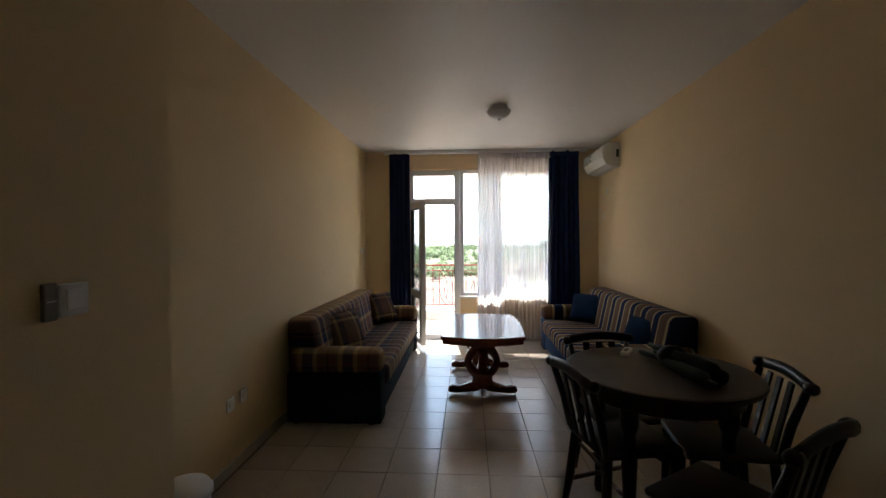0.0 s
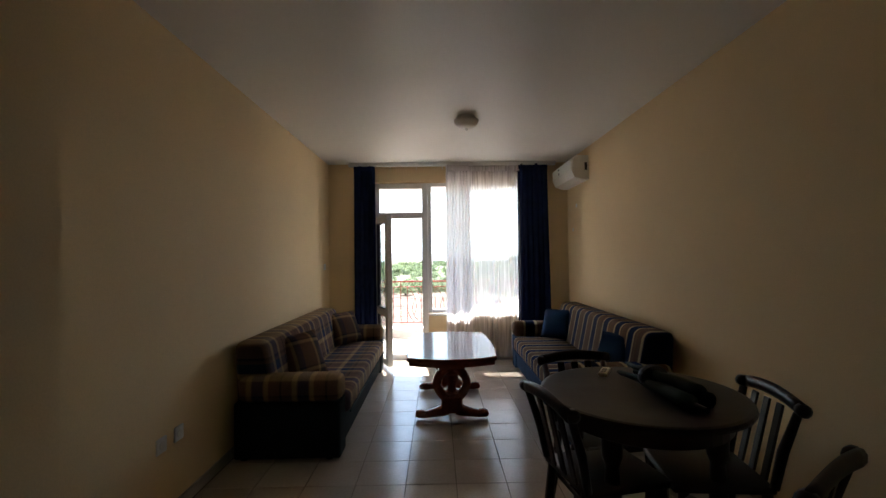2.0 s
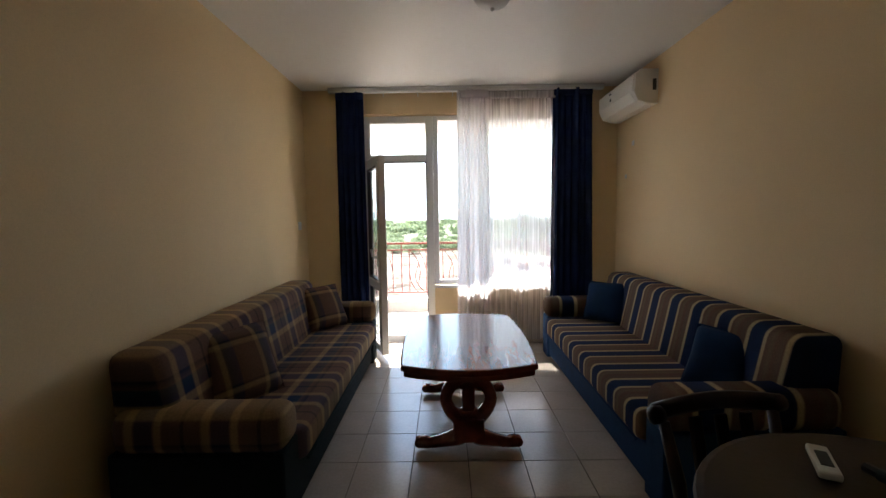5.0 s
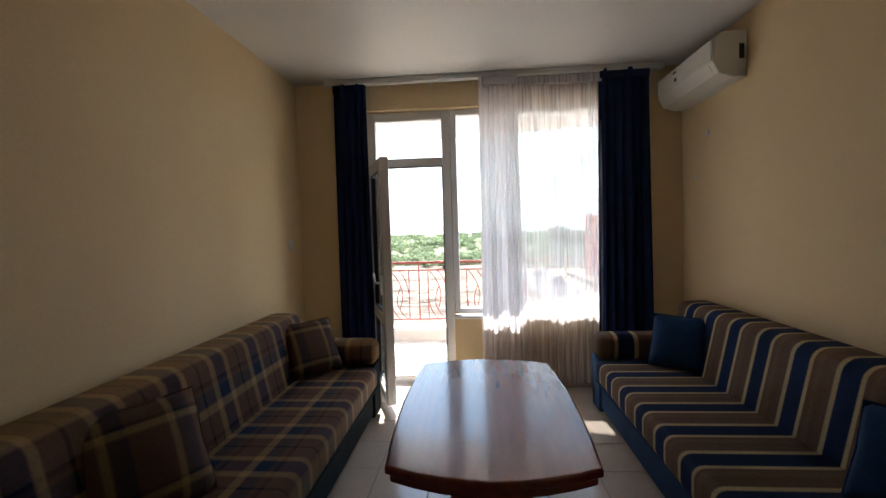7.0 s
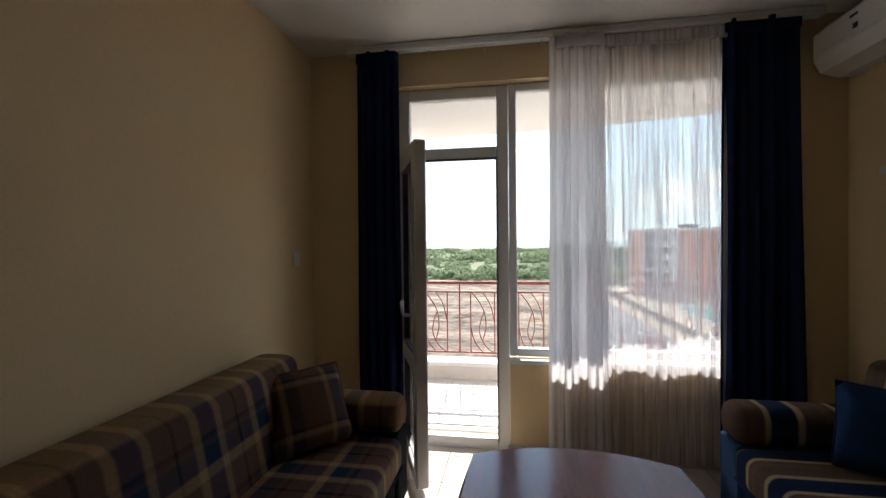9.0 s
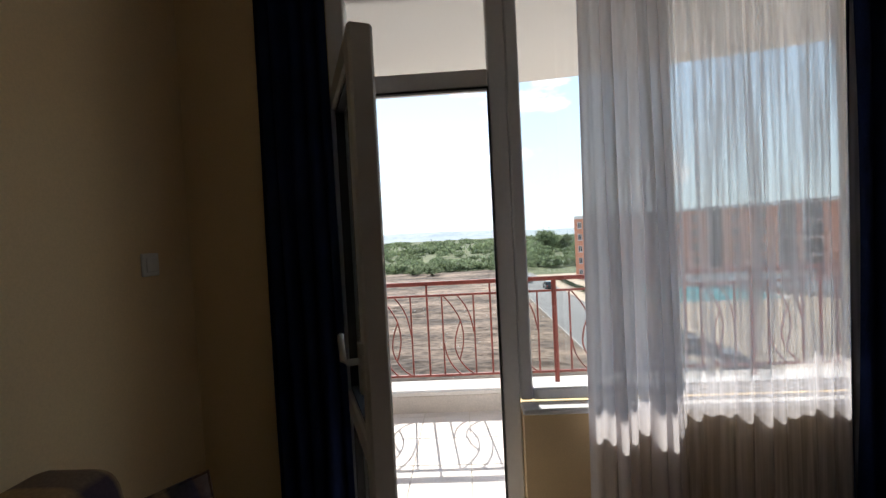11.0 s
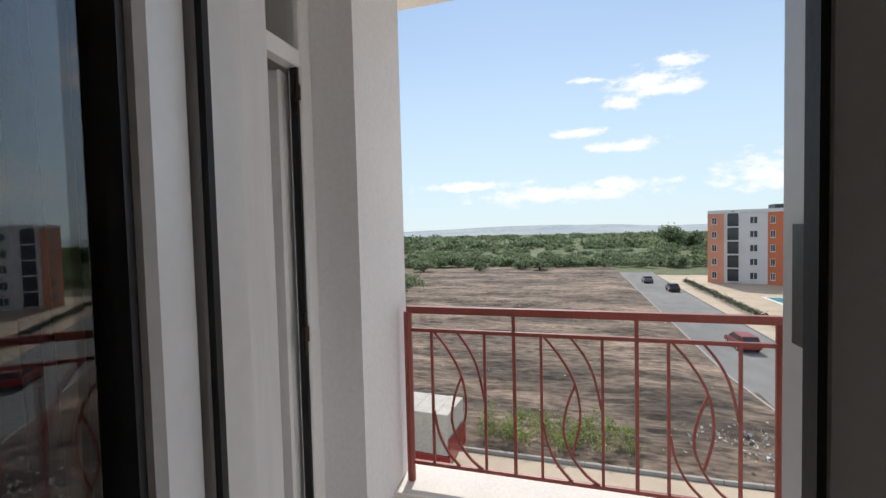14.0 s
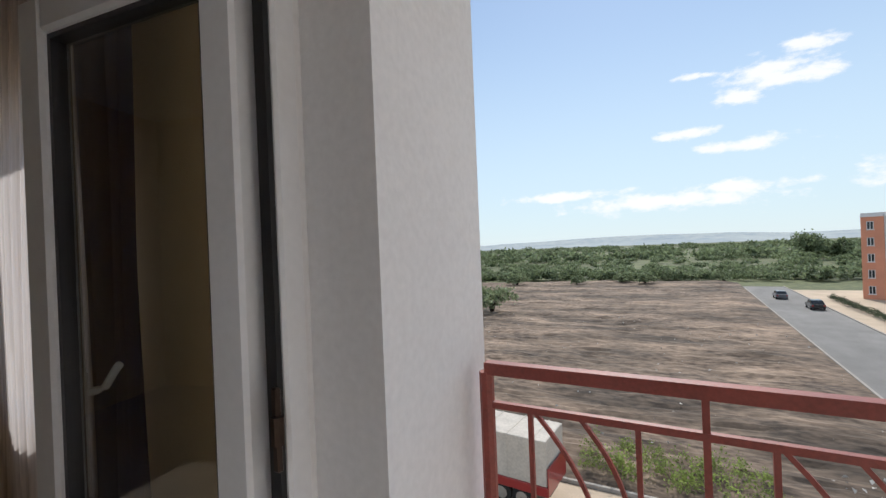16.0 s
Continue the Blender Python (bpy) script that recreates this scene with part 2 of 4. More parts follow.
PLY = [(0.0, BRN), (0.16, BRN), (0.18, (0.01, 0.012, 0.02)), (0.21, (0.01, 0.012, 0.02)), (0.23, BRN), (0.42, (0.15, 0.09, 0.07)), (0.46, SAND), (0.54, SAND), (0.58, DKB), (0.80, DKB), (0.84, SAND), (0.91, SAND), (0.94, BRN), (1.0, BRN)]
PLZ = [(0.0, BRN), (0.3, BRN), (0.34, SAND), (0.46, SAND), (0.5, DKB), (0.74, TEAL), (0.78, BRN), (0.9, (0.01, 0.012, 0.02)), (0.94, BRN), (1.0, BRN)]
PLAID = fabric("plaid_cloth", PLY, PLZ, 0.31, 0.24, "YZ")
PLAID_S = fabric("plaid_seat_cloth", PLY, PLZ, 0.31, 0.24, "YX")
PLAID_A = fabric("plaid_arm_cloth", PLY, PLZ, 0.31, 0.24, "XZ")
DIRT = mat("bare_earth", (0.100, 0.066, 0.047), 0.95, 0.5, 0.55, 3.4, 1.0, col2=(0.32, 0.235, 0.172), stretch=(0.36, 0.85, 1))
ASPH = mat("asphalt", (0.20, 0.195, 0.19), 0.9, 0.15, 0.4, 30, 0.2)
PAVE = mat("tan_paving", (0.50, 0.40, 0.30), 0.9, 0.1, 0.6, 12, 0.2)
KERB = mat("kerb_concrete", (0.36, 0.33, 0.30), 0.9, 0.15, 2, 30, 0.2)
GRASS = mat("scrub_ground", (0.075, 0.10, 0.042), 0.95, 0.4, 0.06, 0.9, 0.6, col2=(0.16, 0.18, 0.08))
LEAF = mat("shrub_leaves", (0.15, 0.205, 0.095), 0.6, 0.3, 0.15, 2.0, 0.0, col2=(0.28, 0.335, 0.20), island=-0.45)
HEDGE = mat("hedge_leaves", (0.045, 0.07, 0.028), 0.7, 0.4, 0.6, 6.0, 0.0, island=-0.4)
WEED = mat("weed_leaves", (0.22, 0.28, 0.08), 0.7, 0.4, 0.6, 6.0, 0.0, island=-0.4)
# distance haze is mixed into this blue-grey hill colour
HILL = mat("haze_painted_hill", (0.27, 0.34, 0.40), 1.0, 0.15, 0.004, 0.03, 0.0, col2=(0.38, 0.42, 0.42))
POOL = mat("pool_water", (0.03, 0.40, 0.44), 0.08, 0.1, 0.3, 2, 0.05)
ORANGE = mat("orange_render", (0.60, 0.175, 0.085), 0.9, 0.1, 0.3, 8, 0.1)
PEACH = mat("peach_render", (0.64, 0.28, 0.18), 0.9, 0.1, 0.3, 8, 0.1)
BWHITE = mat("white_render", (0.68, 0.66, 0.66), 0.9, 0.08, 0.3, 8, 0.1)
# dark window glass; also the painted shade of the apartment loggias
WIN_AND_SHADE = mat("dark_glass_and_loggia_shade", (0.03, 0.035, 0.04), 0.12)
TARP = mat("grey_tarpaulin", (0.50, 0.46, 0.41), 0.8, 0.15, 1.5, 10, 0.2)
LRED = mat("red_vehicle_paint", (0.30, 0.02, 0.02), 0.3, 0.1, coat=0.5)
BLACKP = mat("black_vehicle_paint", (0.012, 0.013, 0.015), 0.25, 0.1, coat=0.5)
GREYP = mat("grey_vehicle_paint", (0.10, 0.11, 0.13), 0.3, 0.1, coat=0.5)
TYRE = mat("tyre_rubber", (0.015, 0.015, 0.015), 0.85)
LITTER = mat("pale_rubble", (0.5, 0.48, 0.45), 0.9, 0.2, island=-0.3)
LAMPG = mat("frosted_glass", (0.75, 0.74, 0.72), 0.3, 0.03)


def let_light_through(m, share):
    """Leaves pass some of the light that falls on their far side."""
    n, l = m.node_tree.nodes, m.node_tree.links
    p, tl, mx = n["Principled BSDF"], n.new("ShaderNodeBsdfTranslucent"), n.new("ShaderNodeMixShader")
    l.new(p.inputs["Base Color"].links[0].from_socket, tl.inputs["Color"])
    mx.inputs[0].default_value = share
    l.new(p.outputs[0], mx.inputs[1])
    l.new(tl.outputs[0], mx.inputs[2])
    l.new(mx.outputs[0], n["Material Output"].inputs["Surface"])


def patchy(m, low, high, scale, stretch):
    """Broad damp and dry patches over a ground material."""
    n, l = m.node_tree.nodes, m.node_tree.links
    p = n["Principled BSDF"]
    t, mpn, a, r, mx = n.new("ShaderNodeTexCoord"), n.new("ShaderNodeMapping"), n.new("ShaderNodeTexNoise"), n.new("ShaderNodeMapRange"), n.new("ShaderNodeHueSaturation")
    mpn.inputs["Scale"].default_value = stretch
    a.inputs["Scale"].default_value, a.inputs["Detail"].default_value, a.inputs["Roughness"].default_value = scale, 9, 0.68
    r.inputs["From Min"].default_value, r.inputs["From Max"].default_value = 0.38, 0.62
    r.inputs["To Min"].default_value, r.inputs["To Max"].default_value = low, high
    l.new(t.outputs["Object"], mpn.inputs["Vector"])
    l.new(mpn.outputs["Vector"], a.inputs["Vector"])
    l.new(a.outputs["Fac"], r.inputs["Value"])
    l.new(r.outputs["Result"], mx.inputs["Value"])
    l.new(p.inputs["Base Color"].links[0].from_socket, mx.inputs["Color"])
    l.new(mx.outputs["Color"], p.inputs["Base Color"])


patchy(DIRT, 0.38, 1.35, 0.09, (0.7, 1.6, 1))
patchy(ASPH, 0.85, 1.12, 0.12, (1.5, 0.5, 1))
patchy(PAVE, 0.88, 1.08, 0.2, (1, 1, 1))
let_light_through(LEAF, 0.5)
let_light_through(WEED, 0.5)

# ---- mesh helpers ----
def part(name, bm, material, parent=None, label="", smooth=False):
    me = bpy.data.meshes.new(name)
    bm.to_mesh(me)
    bm.free()
    me.materials.append(material)
    if smooth:
        for f in me.polygons:
            f.use_smooth = True
    ob = new(name, me)
    if parent:
        ob.parent = parent
    if label:
        ob["label"] = label
    return ob


def box(bm, x0, y0, z0, x1, y1, z1, bevel=0.0, seg=1):
    r = bmesh.ops.create_cube(bm, size=1)
    for v in r["verts"]:
        v.co = Vector(((x0 + x1) / 2 + v.co.x * (x1 - x0), (y0 + y1) / 2 + v.co.y * (y1 - y0), (z0 + z1) / 2 + v.co.z * (z1 - z0)))
    if bevel:
        bmesh.ops.bevel(bm, geom=list({e for v in r["verts"] for e in v.link_edges}), offset=bevel, segments=seg, affect="EDGES", profile=0.5)
    return bm


def B(*a, bevel=0.0, seg=1):
    return box(bmesh.new(), *a, bevel=bevel, seg=seg)


def prism(pts, z0, z1, bevel=0.0, seg=1):
    """An upright prism over a plan outline."""
    bm = bmesh.new()
    f = bm.faces.new([bm.verts.new((x, y, z0)) for x, y in pts])
    r = bmesh.ops.extrude_face_region(bm, geom=[f])
    bmesh.ops.translate(bm, verts=[v for v in r["geom"] if isinstance(v, bmesh.types.BMVert)], vec=(0, 0, z1 - z0))
    bmesh.ops.recalc_face_normals(bm, faces=bm.faces)
    if bevel:
        bmesh.ops.bevel(bm, geom=[e for e in bm.edges if abs(e.verts[0].co.z - e.verts[1].co.z) < 1e-5], offset=bevel, segments=seg, affect="EDGES", profile=0.5)
    return bm


def lathe(profile, n=20):
    """A turned shape: (radius, height) pairs round z."""
    bm = bmesh.new()
    rings = [[bm.verts.new((r * math.cos(2 * math.pi * k / n), r * math.sin(2 * math.pi * k / n), z)) for k in range(n)] for r, z in profile]
    for a, b in zip(rings, rings[1:]):
        for k in range(n):
            bm.faces.new((a[k], a[(k + 1) % n], b[(k + 1) % n], b[k]))
    bm.faces.new(rings[0][::-1])
    bm.faces.new(rings[-1])
    return bm


def tube(bm, pts, r, n=6, flat=None):
    """A bar swept along points; r may vary point by point."""
    pts = [Vector(p) for p in pts]
    rs = r if isinstance(r, (list, tuple)) else [r] * len(pts)
    rings = []
    for i, p in enumerate(pts):
        d = (pts[min(i + 1, len(pts) - 1)] - pts[max(i - 1, 0)]).normalized()
        u = d.cross(Vector((0, 1, 0)) if abs(d.y) < 0.9 else Vector((1, 0, 0))).normalized()
        w = d.cross(u)
        rings.append([bm.verts.new(p + (u * math.cos(2 * math.pi * (k + 0.5) / n) + w * math.sin(2 * math.pi * (k + 0.5) / n)) * rs[i]) for k in range(n)])
    for a, b in zip(rings, rings[1:]):
        for k in range(n):
            bm.faces.new((a[k], a[(k + 1) % n], b[(k + 1) % n], b[k]))
    bm.faces.new(rings[0][::-1])
    bm.faces.new(rings[-1])
    bmesh.ops.recalc_face_normals(bm, faces=bm.faces)
    return bm


def put(bm, m):
    bmesh.ops.transform(bm, matrix=m, verts=bm.verts)
    return bm


def thing(name, m, label, category, group="", kind=""):
    ob = new(name)
    ob.matrix_world = m
    return tagged(ob, label, category, group, kind)


def structure(name, bm, material, label):
    return tagged(part(name, bm, material), label, name.split("_")[0], kind="structure")


I4 = Matrix.Identity(4)

# ---- the room's shell ----
H, XL, XR, YE, YF, YO = 2.655, -1.44, 1.80, 5.98, 6.075, 6.20  # ceiling, side walls, end wall, window plane, outer face
structure("wall_west", B(XL - 0.18, 1.38, 0, XL, YE, H), WALL, "cream-painted plaster side wall of the living room")
structure("wall_hall", B(XL - 0.18, -4.4, 0, -1.0, 1.38, H), WALL, "cream-painted wall corner beside the entrance")
structure("wall_east", B(XR, -4.4, 0, XR + 0.2, YE, H), WALL, "cream-painted plaster side wall behind the striped sofa")
structure("wall_south", B(XL - 0.18, -4.6, 0, XR + 0.2, -4.4, H), WALL, "plain cream-painted wall behind the entrance")
bm = bmesh.new()
box(bm, XL - 0.18, YE, 0, -0.845, YO, H)
box(bm, -0.845, YE, 2.41, 1.34, YO, H)
box(bm, -0.105, YE, 0, 1.34, YO, 0.60)
box(bm, 1.34, YE, 0, XR + 0.2, YO, H)
structure("wall_north", bm, WALL, "cream-painted window wall with a balcony door opening")
bm = bmesh.new()
box(bm, XL - 0.18, YO, -0.3, -0.845, YO + 0.02, 2.538)
box(bm, -0.8449, YF + 0.036, 0, -0.815, YO + 0.02, 2.42)
box(bm, 1.34, YO, -0.3, 4.2, YO + 0.02, 2.538)
box(bm, -0.12, YO, -0.3, 1.34, YO + 0.02, 0.6)
structure("facade_plaster", bm, BRUSHED, "brushed white plaster on the outer wall by the balcony door")
structure("ceiling", B(XL - 0.18, -4.6, H, XR + 0.2, YO, H + 0.18), CEIL, "white painted ceiling with a soft sheen")
floor = structure("floor", B(XL - 0.18, -4.6, -0.18, XR + 0.2, YO, -0.004), GROUT, "beige ceramic tile floor with dark joints")
bm = bmesh.new()
box(bm, XL, 1.38, 0, XL + 0.012, YE, 0.07, 0.003)
box(bm, XR - 0.012, -4.4, 0, XR, YE, 0.07, 0.003)
box(bm, -0.12, YE - 0.012, 0, XR - 0.013, YE, 0.07, 0.003)
box(bm, XL + 0.013, YE - 0.012, 0, -0.9, YE, 0.07, 0.003)
structure("baseboard", bm, TILE, "beige tile skirting along the walls")
structure("window_sill", B(-0.11, YE - 0.03, 0.60, 1.335, YF - 0.035, 0.625, bevel=0.006), PVC, "white inner window sill")
structure("door_threshold", B(-0.84, YE, -0.003, -0.11, YO + 0.02, 0.004), BTILE, "pale tiled threshold of the balcony door")


# ---- window and balcony door frame ----
def bar_frame(parent, name, x0, z0, x1, z1, w, d=0.07, y=YF, label=""):
    bm = bmesh.new()
    for a in ((x0, z0, x0 + w, z1), (x1 - w, z0, x1, z1), (x0 + w, z0, x1 - w, z0 + w), (x0 + w, z1 - w, x1 - w, z1)):
        box(bm, a[0], y - d / 2, a[1], a[2], y + d / 2, a[3], 0.006)
    return part(name, bm, PVC, parent, label)


def pane(parent, x0, z0, x1, z1, y=YF, name="pane"):
    p = part(name, B(x0, y - 0.003, z0, x1, y + 0.003, z1), GLASS, parent, "clear glass pane")
    p.visible_shadow = False
    return p


win = thing("window_1", I4, "white plastic window and door frame opening onto the balcony", "window", kind="structure")
bar_frame(win, "door_frame", -0.84, 0.0, -0.107, 2.405, 0.075, label="white plastic door frame")
part("transom", B(-0.765, YF - 0.035, 1.93, -0.182, YF + 0.035, 2.005, bevel=0.006), PVC, win, "white bar under the fanlight")
pane(win, -0.765, 2.005, -0.182, 2.33)
bar_frame(win, "window_frame", -0.105, 0.627, 1.335, 2.405, 0.05, label="white plastic window frame")
pane(win, -0.055, 0.677, 1.285, 2.355)
bm = bmesh.new()
box(bm, -0.188, YF - 0.042, 0.06, -0.182, YF - 0.02, 1.93)
box(bm, -0.765, YF - 0.042, 1.92, -0.182, YF - 0.02, 1.9295)
box(bm, -0.7648, YF - 0.036, 0.06, -0.755, YF - 0.027, 1.93)
part("seal", bm, RUBBER, win, "black rubber door seal")
for z in (0.42, 1.22, 1.77):
    part("strike_plate", B(-0.1855, YF - 0.018, z, -0.1825, YF + 0.004, z + 0.10), DARK, win, "dark metal lock strike")


def balcony_leaf(m, width, label):
    """A glazed door leaf with a middle rail; hinge at its origin, running along +x."""
    leaf = thing("balcony_door", m, label, "door")
    bm = bmesh.new()
    w, h = 0.085, 1.87
    for a in ((0, 0, w, h), (width - w, 0, width, h), (w, 0, width - w, w), (w, h - w, width - w, h), (w, 0.60, width - w, 0.60 + w)):
        box(bm, a[0], -0.035, a[1], a[2], 0.035, a[3], 0.008)
    part("leaf_frame", bm, PVC, leaf)
    for z0, z1 in ((w, 0.60), (0.60 + w, h - w)):
        p = part("pane", B(w, -0.004, z0, width - w, 0.004, z1), GLASS, leaf, "clear glass pane")
        p.visible_shadow = False
        bm = bmesh.new()
        for a in ((w, z0, w + 0.012, z1), (width - w - 0.012, z0, width - w, z1), (w, z0, width - w, z0 + 0.012), (w, z1 - 0.012, width - w, z1)):
            box(bm, a[0], -0.02, a[1], a[2], 0.02, a[3])
        part("gasket", bm, DARK, leaf, "dark glazing gasket")
    for s in (-1,):
        bm = bmesh.new()
        box(bm, width - 0.06, s * 0.036, 0.84, width - 0.03, s * 0.046, 0.98, 0.003)
        tube(bm, [(width - 0.045, s * 0.04, 0.93), (width - 0.045, s * 0.08, 0.93), (width - 0.055, s * 0.09, 0.935), (width - 0.10, s * 0.09, 0.985), (width - 0.115, s * 0.088, 0.995)], 0.010, 8)
        part("handle", bm, PVC, leaf, "white lever handle", True)
    bm = bmesh.new()
    for z in (0.15, 1.0, 1.78):
        tube(bm, [(0.0, -0.045, z), (0.0, -0.045, z + 0.1)], 0.011, 8)
    part("hinge", bm, DARK, leaf, "dark hinge barrels")
    return leaf


balcony_leaf(pose(-0.803, YF - 0.055, 0.055, 0, 0, -68), 0.63, "white glazed balcony door leaf standing open into the living room")

# ---- balcony ----
def front(x):
    return 7.405 - 0.003 * (x - 0.5) ** 2


def brow(x):
    return max(7.0, 7.71 - 0.042 * (x + 1.2) ** 2)


xs = [-1.30 + 0.2 * k for k in range(28)]
balc = structure("balcony_floor", prism([(-1.30, YO + 0.001)] + [(x, front(x) + 0.14) for x in xs] + [(4.1, YO + 0.001)], -0.20, 0.052), STONE, "balcony slab with a curved front edge")
soff = prism([(-1.30, YO + 0.021)] + [(x, brow(x) + 0.16) for x in xs] + [(4.1, YO + 0.021)], 2.54, 2.72)
structure("balcony_soffit", soff, PLASTER, "white underside of the balcony above with a curved edge")
par = [(x, front(x)) for x in xs]
kb = prism([(x, y - 0.10) for x, y in par] + [(x, y + 0.13) for x, y in reversed(par)], 0.0525, 0.185, 0.006)
structure("parapet", kb, STONE, "low stone-faced kerb along the curved balcony edge")
structure("parapet_coping", prism([(x, y - 0.11) for x, y in par] + [(x, y + 0.14) for x, y in reversed(par)], 0.187, 0.215, 0.005), COPING, "pale stone coping on the balcony kerb")
structure("wall_balcony_end", B(4.1, YE, -0.3, 4.3, 7.6, 2.64), PLASTER, "white plaster wall closing the far balcony end")

rail = thing("balcony_railing", I4, "red-brown painted iron balcony railing with curved ornaments", "railing")


def P(x, z):
    return (x, front(x), z)


def run(x0, x1, z, r, name, n=14):
    return part(name, tube(bmesh.new(), [P(x0 + (x1 - x0) * k / n, z) for k in range(n + 1)], r, 4), RED, rail)


X0, PAN, NP = -1.07, 0.466, 10
run(X0, X0 + PAN * NP, 0.985, 0.021, "top_rail", 30)
run(X0, X0 + PAN * NP, 0.895, 0.011, "upper_rail", 30)
run(X0, X0 + PAN * NP, 0.300, 0.011, "bottom_rail", 30)
ORN = [[(0.03, 0.0), (0.30, 0.13), (0.53, 0.29), (0.63, 0.46), (0.62, 0.62), (0.50, 0.80)],
       [(0.48, 0.0), (0.72, 0.13), (0.88, 0.28), (0.98, 0.48)],
       [(0.56, 0.33), (0.42, 0.48), (0.36, 0.66), (0.50, 0.82), (0.74, 0.94), (0.97, 1.0)],
       [(0.02, 0.60), (0.10, 0.76), (0.28, 0.90), (0.52, 1.0)]]
for k in range(NP + 1):
    x = X0 + PAN * k
    big = k % 3 == 0
    part("post" if big else "tall_bar", tube(bmesh.new(), [P(x, 0.215 if big else 0.30), P(x, 0.975)], 0.018 if big else 0.0095, 4 if not big else 8), RED, rail)
    if k == NP:
        break
    for u in (0.235, 0.735):
        part("bar", tube(bmesh.new(), [P(x + PAN * u, 0.30), P(x + PAN * u, 0.895)], 0.0078, 4), RED, rail)
    for curve in ORN:
        pts = []
        for i in range(len(curve) - 1):
            for s in range(3):
                a, b = curve[i], curve[i + 1]
                q0, q3 = curve[max(i - 1, 0)], curve[min(i + 2, len(curve) - 1)]
                t = s / 3
                pts.append([0.5 * (2 * a[j] + (b[j] - q0[j]) * t + (2 * q0[j] - 5 * a[j] + 4 * b[j] - q3[j]) * t * t + (3 * a[j] - q0[j] - 3 * b[j] + q3[j]) * t ** 3) for j in (0, 1)])
        pts.append(curve[-1])
        part("scroll", tube(bmesh.new(), [P(x + PAN * (0.235 + 0.5 * u), 0.895 - 0.595 * v) for u, v in pts], 0.0065, 4), RED, rail)

# ---- the neighbouring bedroom that the balcony also opens to ----
bm = bmesh.new()
box(bm, -1.47, YO + 0.021, 0, -1.27, 6.33, 2.538)
box(bm, -1.47, 6.33, 2.30, -1.27, 7.005, 2.538)
box(bm, -1.47, 7.005, 0, -1.27, 7.10, 2.538)
structure("wall_bedroom_side", bm, PLASTER, "white plaster side wall with the bedroom's balcony door")
bm = prism([(-1.469, 7.02), (-1.095, 7.02), (-1.12, 7.50), (-1.469, 7.50)], -0.3, 2.537)
structure("pillar", bm, PLASTER, "white plastered corner pillar at the balcony end")
bm = bmesh.new()
box(bm, -2.50, 7.25, 0, -1.501, 7.48, 2.7)
box(bm, -4.6, 7.25, 0, -3.3, 7.48, 2.7)
box(bm, -3.3, 7.25, 2.05, -2.50, 7.48, 2.7)
box(bm, -3.3, 7.25, 0, -2.50, 7.48, 0.70)
structure("wall_bedroom_front", bm, WALL, "cream wall with the bedroom's front window")
bm = bmesh.new()
box(bm, -4.8, 4.0, 0, -4.6, 7.48, 2.7)
box(bm, -4.6, 3.8, 0, -1.61, 4.0, 2.7)
structure("wall_bedroom_back", bm, WALL, "plain cream walls of the bedroom")
structure("floor_bedroom", B(-4.8, 3.8, -0.18, -1.32, 7.48, -0.005), TILE, "beige tiled bedroom floor")
structure("ceiling_bedroom", B(-4.8, 3.8, 2.7, -1.30, 7.48, 2.85), CEIL, "white painted bedroom ceiling")
win2 = thing("window_2", I4, "white plastic bedroom door frame and fanlight on the balcony", "window", kind="structure")
bm = bmesh.new()
for a in ((6.331, 0, 6.386, 2.299), (6.95, 0, 7.004, 2.299), (6.386, 2.245, 6.95, 2.299), (6.386, 1.905, 6.95, 1.965)):
    box(bm, -1.318, a[0], a[1], -1.262, a[2], a[3], 0.006)
part("door_frame", bm, PVC, win2)
p = part("pane", B(-1.293, 6.386, 1.965, -1.287, 6.95, 2.245), GLASS, win2)
p.visible_shadow = False
part("seal", B(-1.300, 6.938, 0.06, -1.272, 6.9495, 1.905), RUBBER, win2, "black rubber door seal")
for z in (0.90, 1.74):
    bm = B(-1.278, 6.926, z, -1.262, 6.938, z + 0.15, bevel=0.003)
    tube(bm, [(-1.266, 6.93, z + 0.05), (-1.266, 6.93, z + 0.10)], 0.012, 8)
    part("hinge_plate", bm, BRONZE, win2, "dark bronze hinge plate")
balcony_leaf(pose(-1.325, 6.944, 0.03, 0, 0, 188.4), 0.66, "white glazed bedroom door leaf standing open inwards")


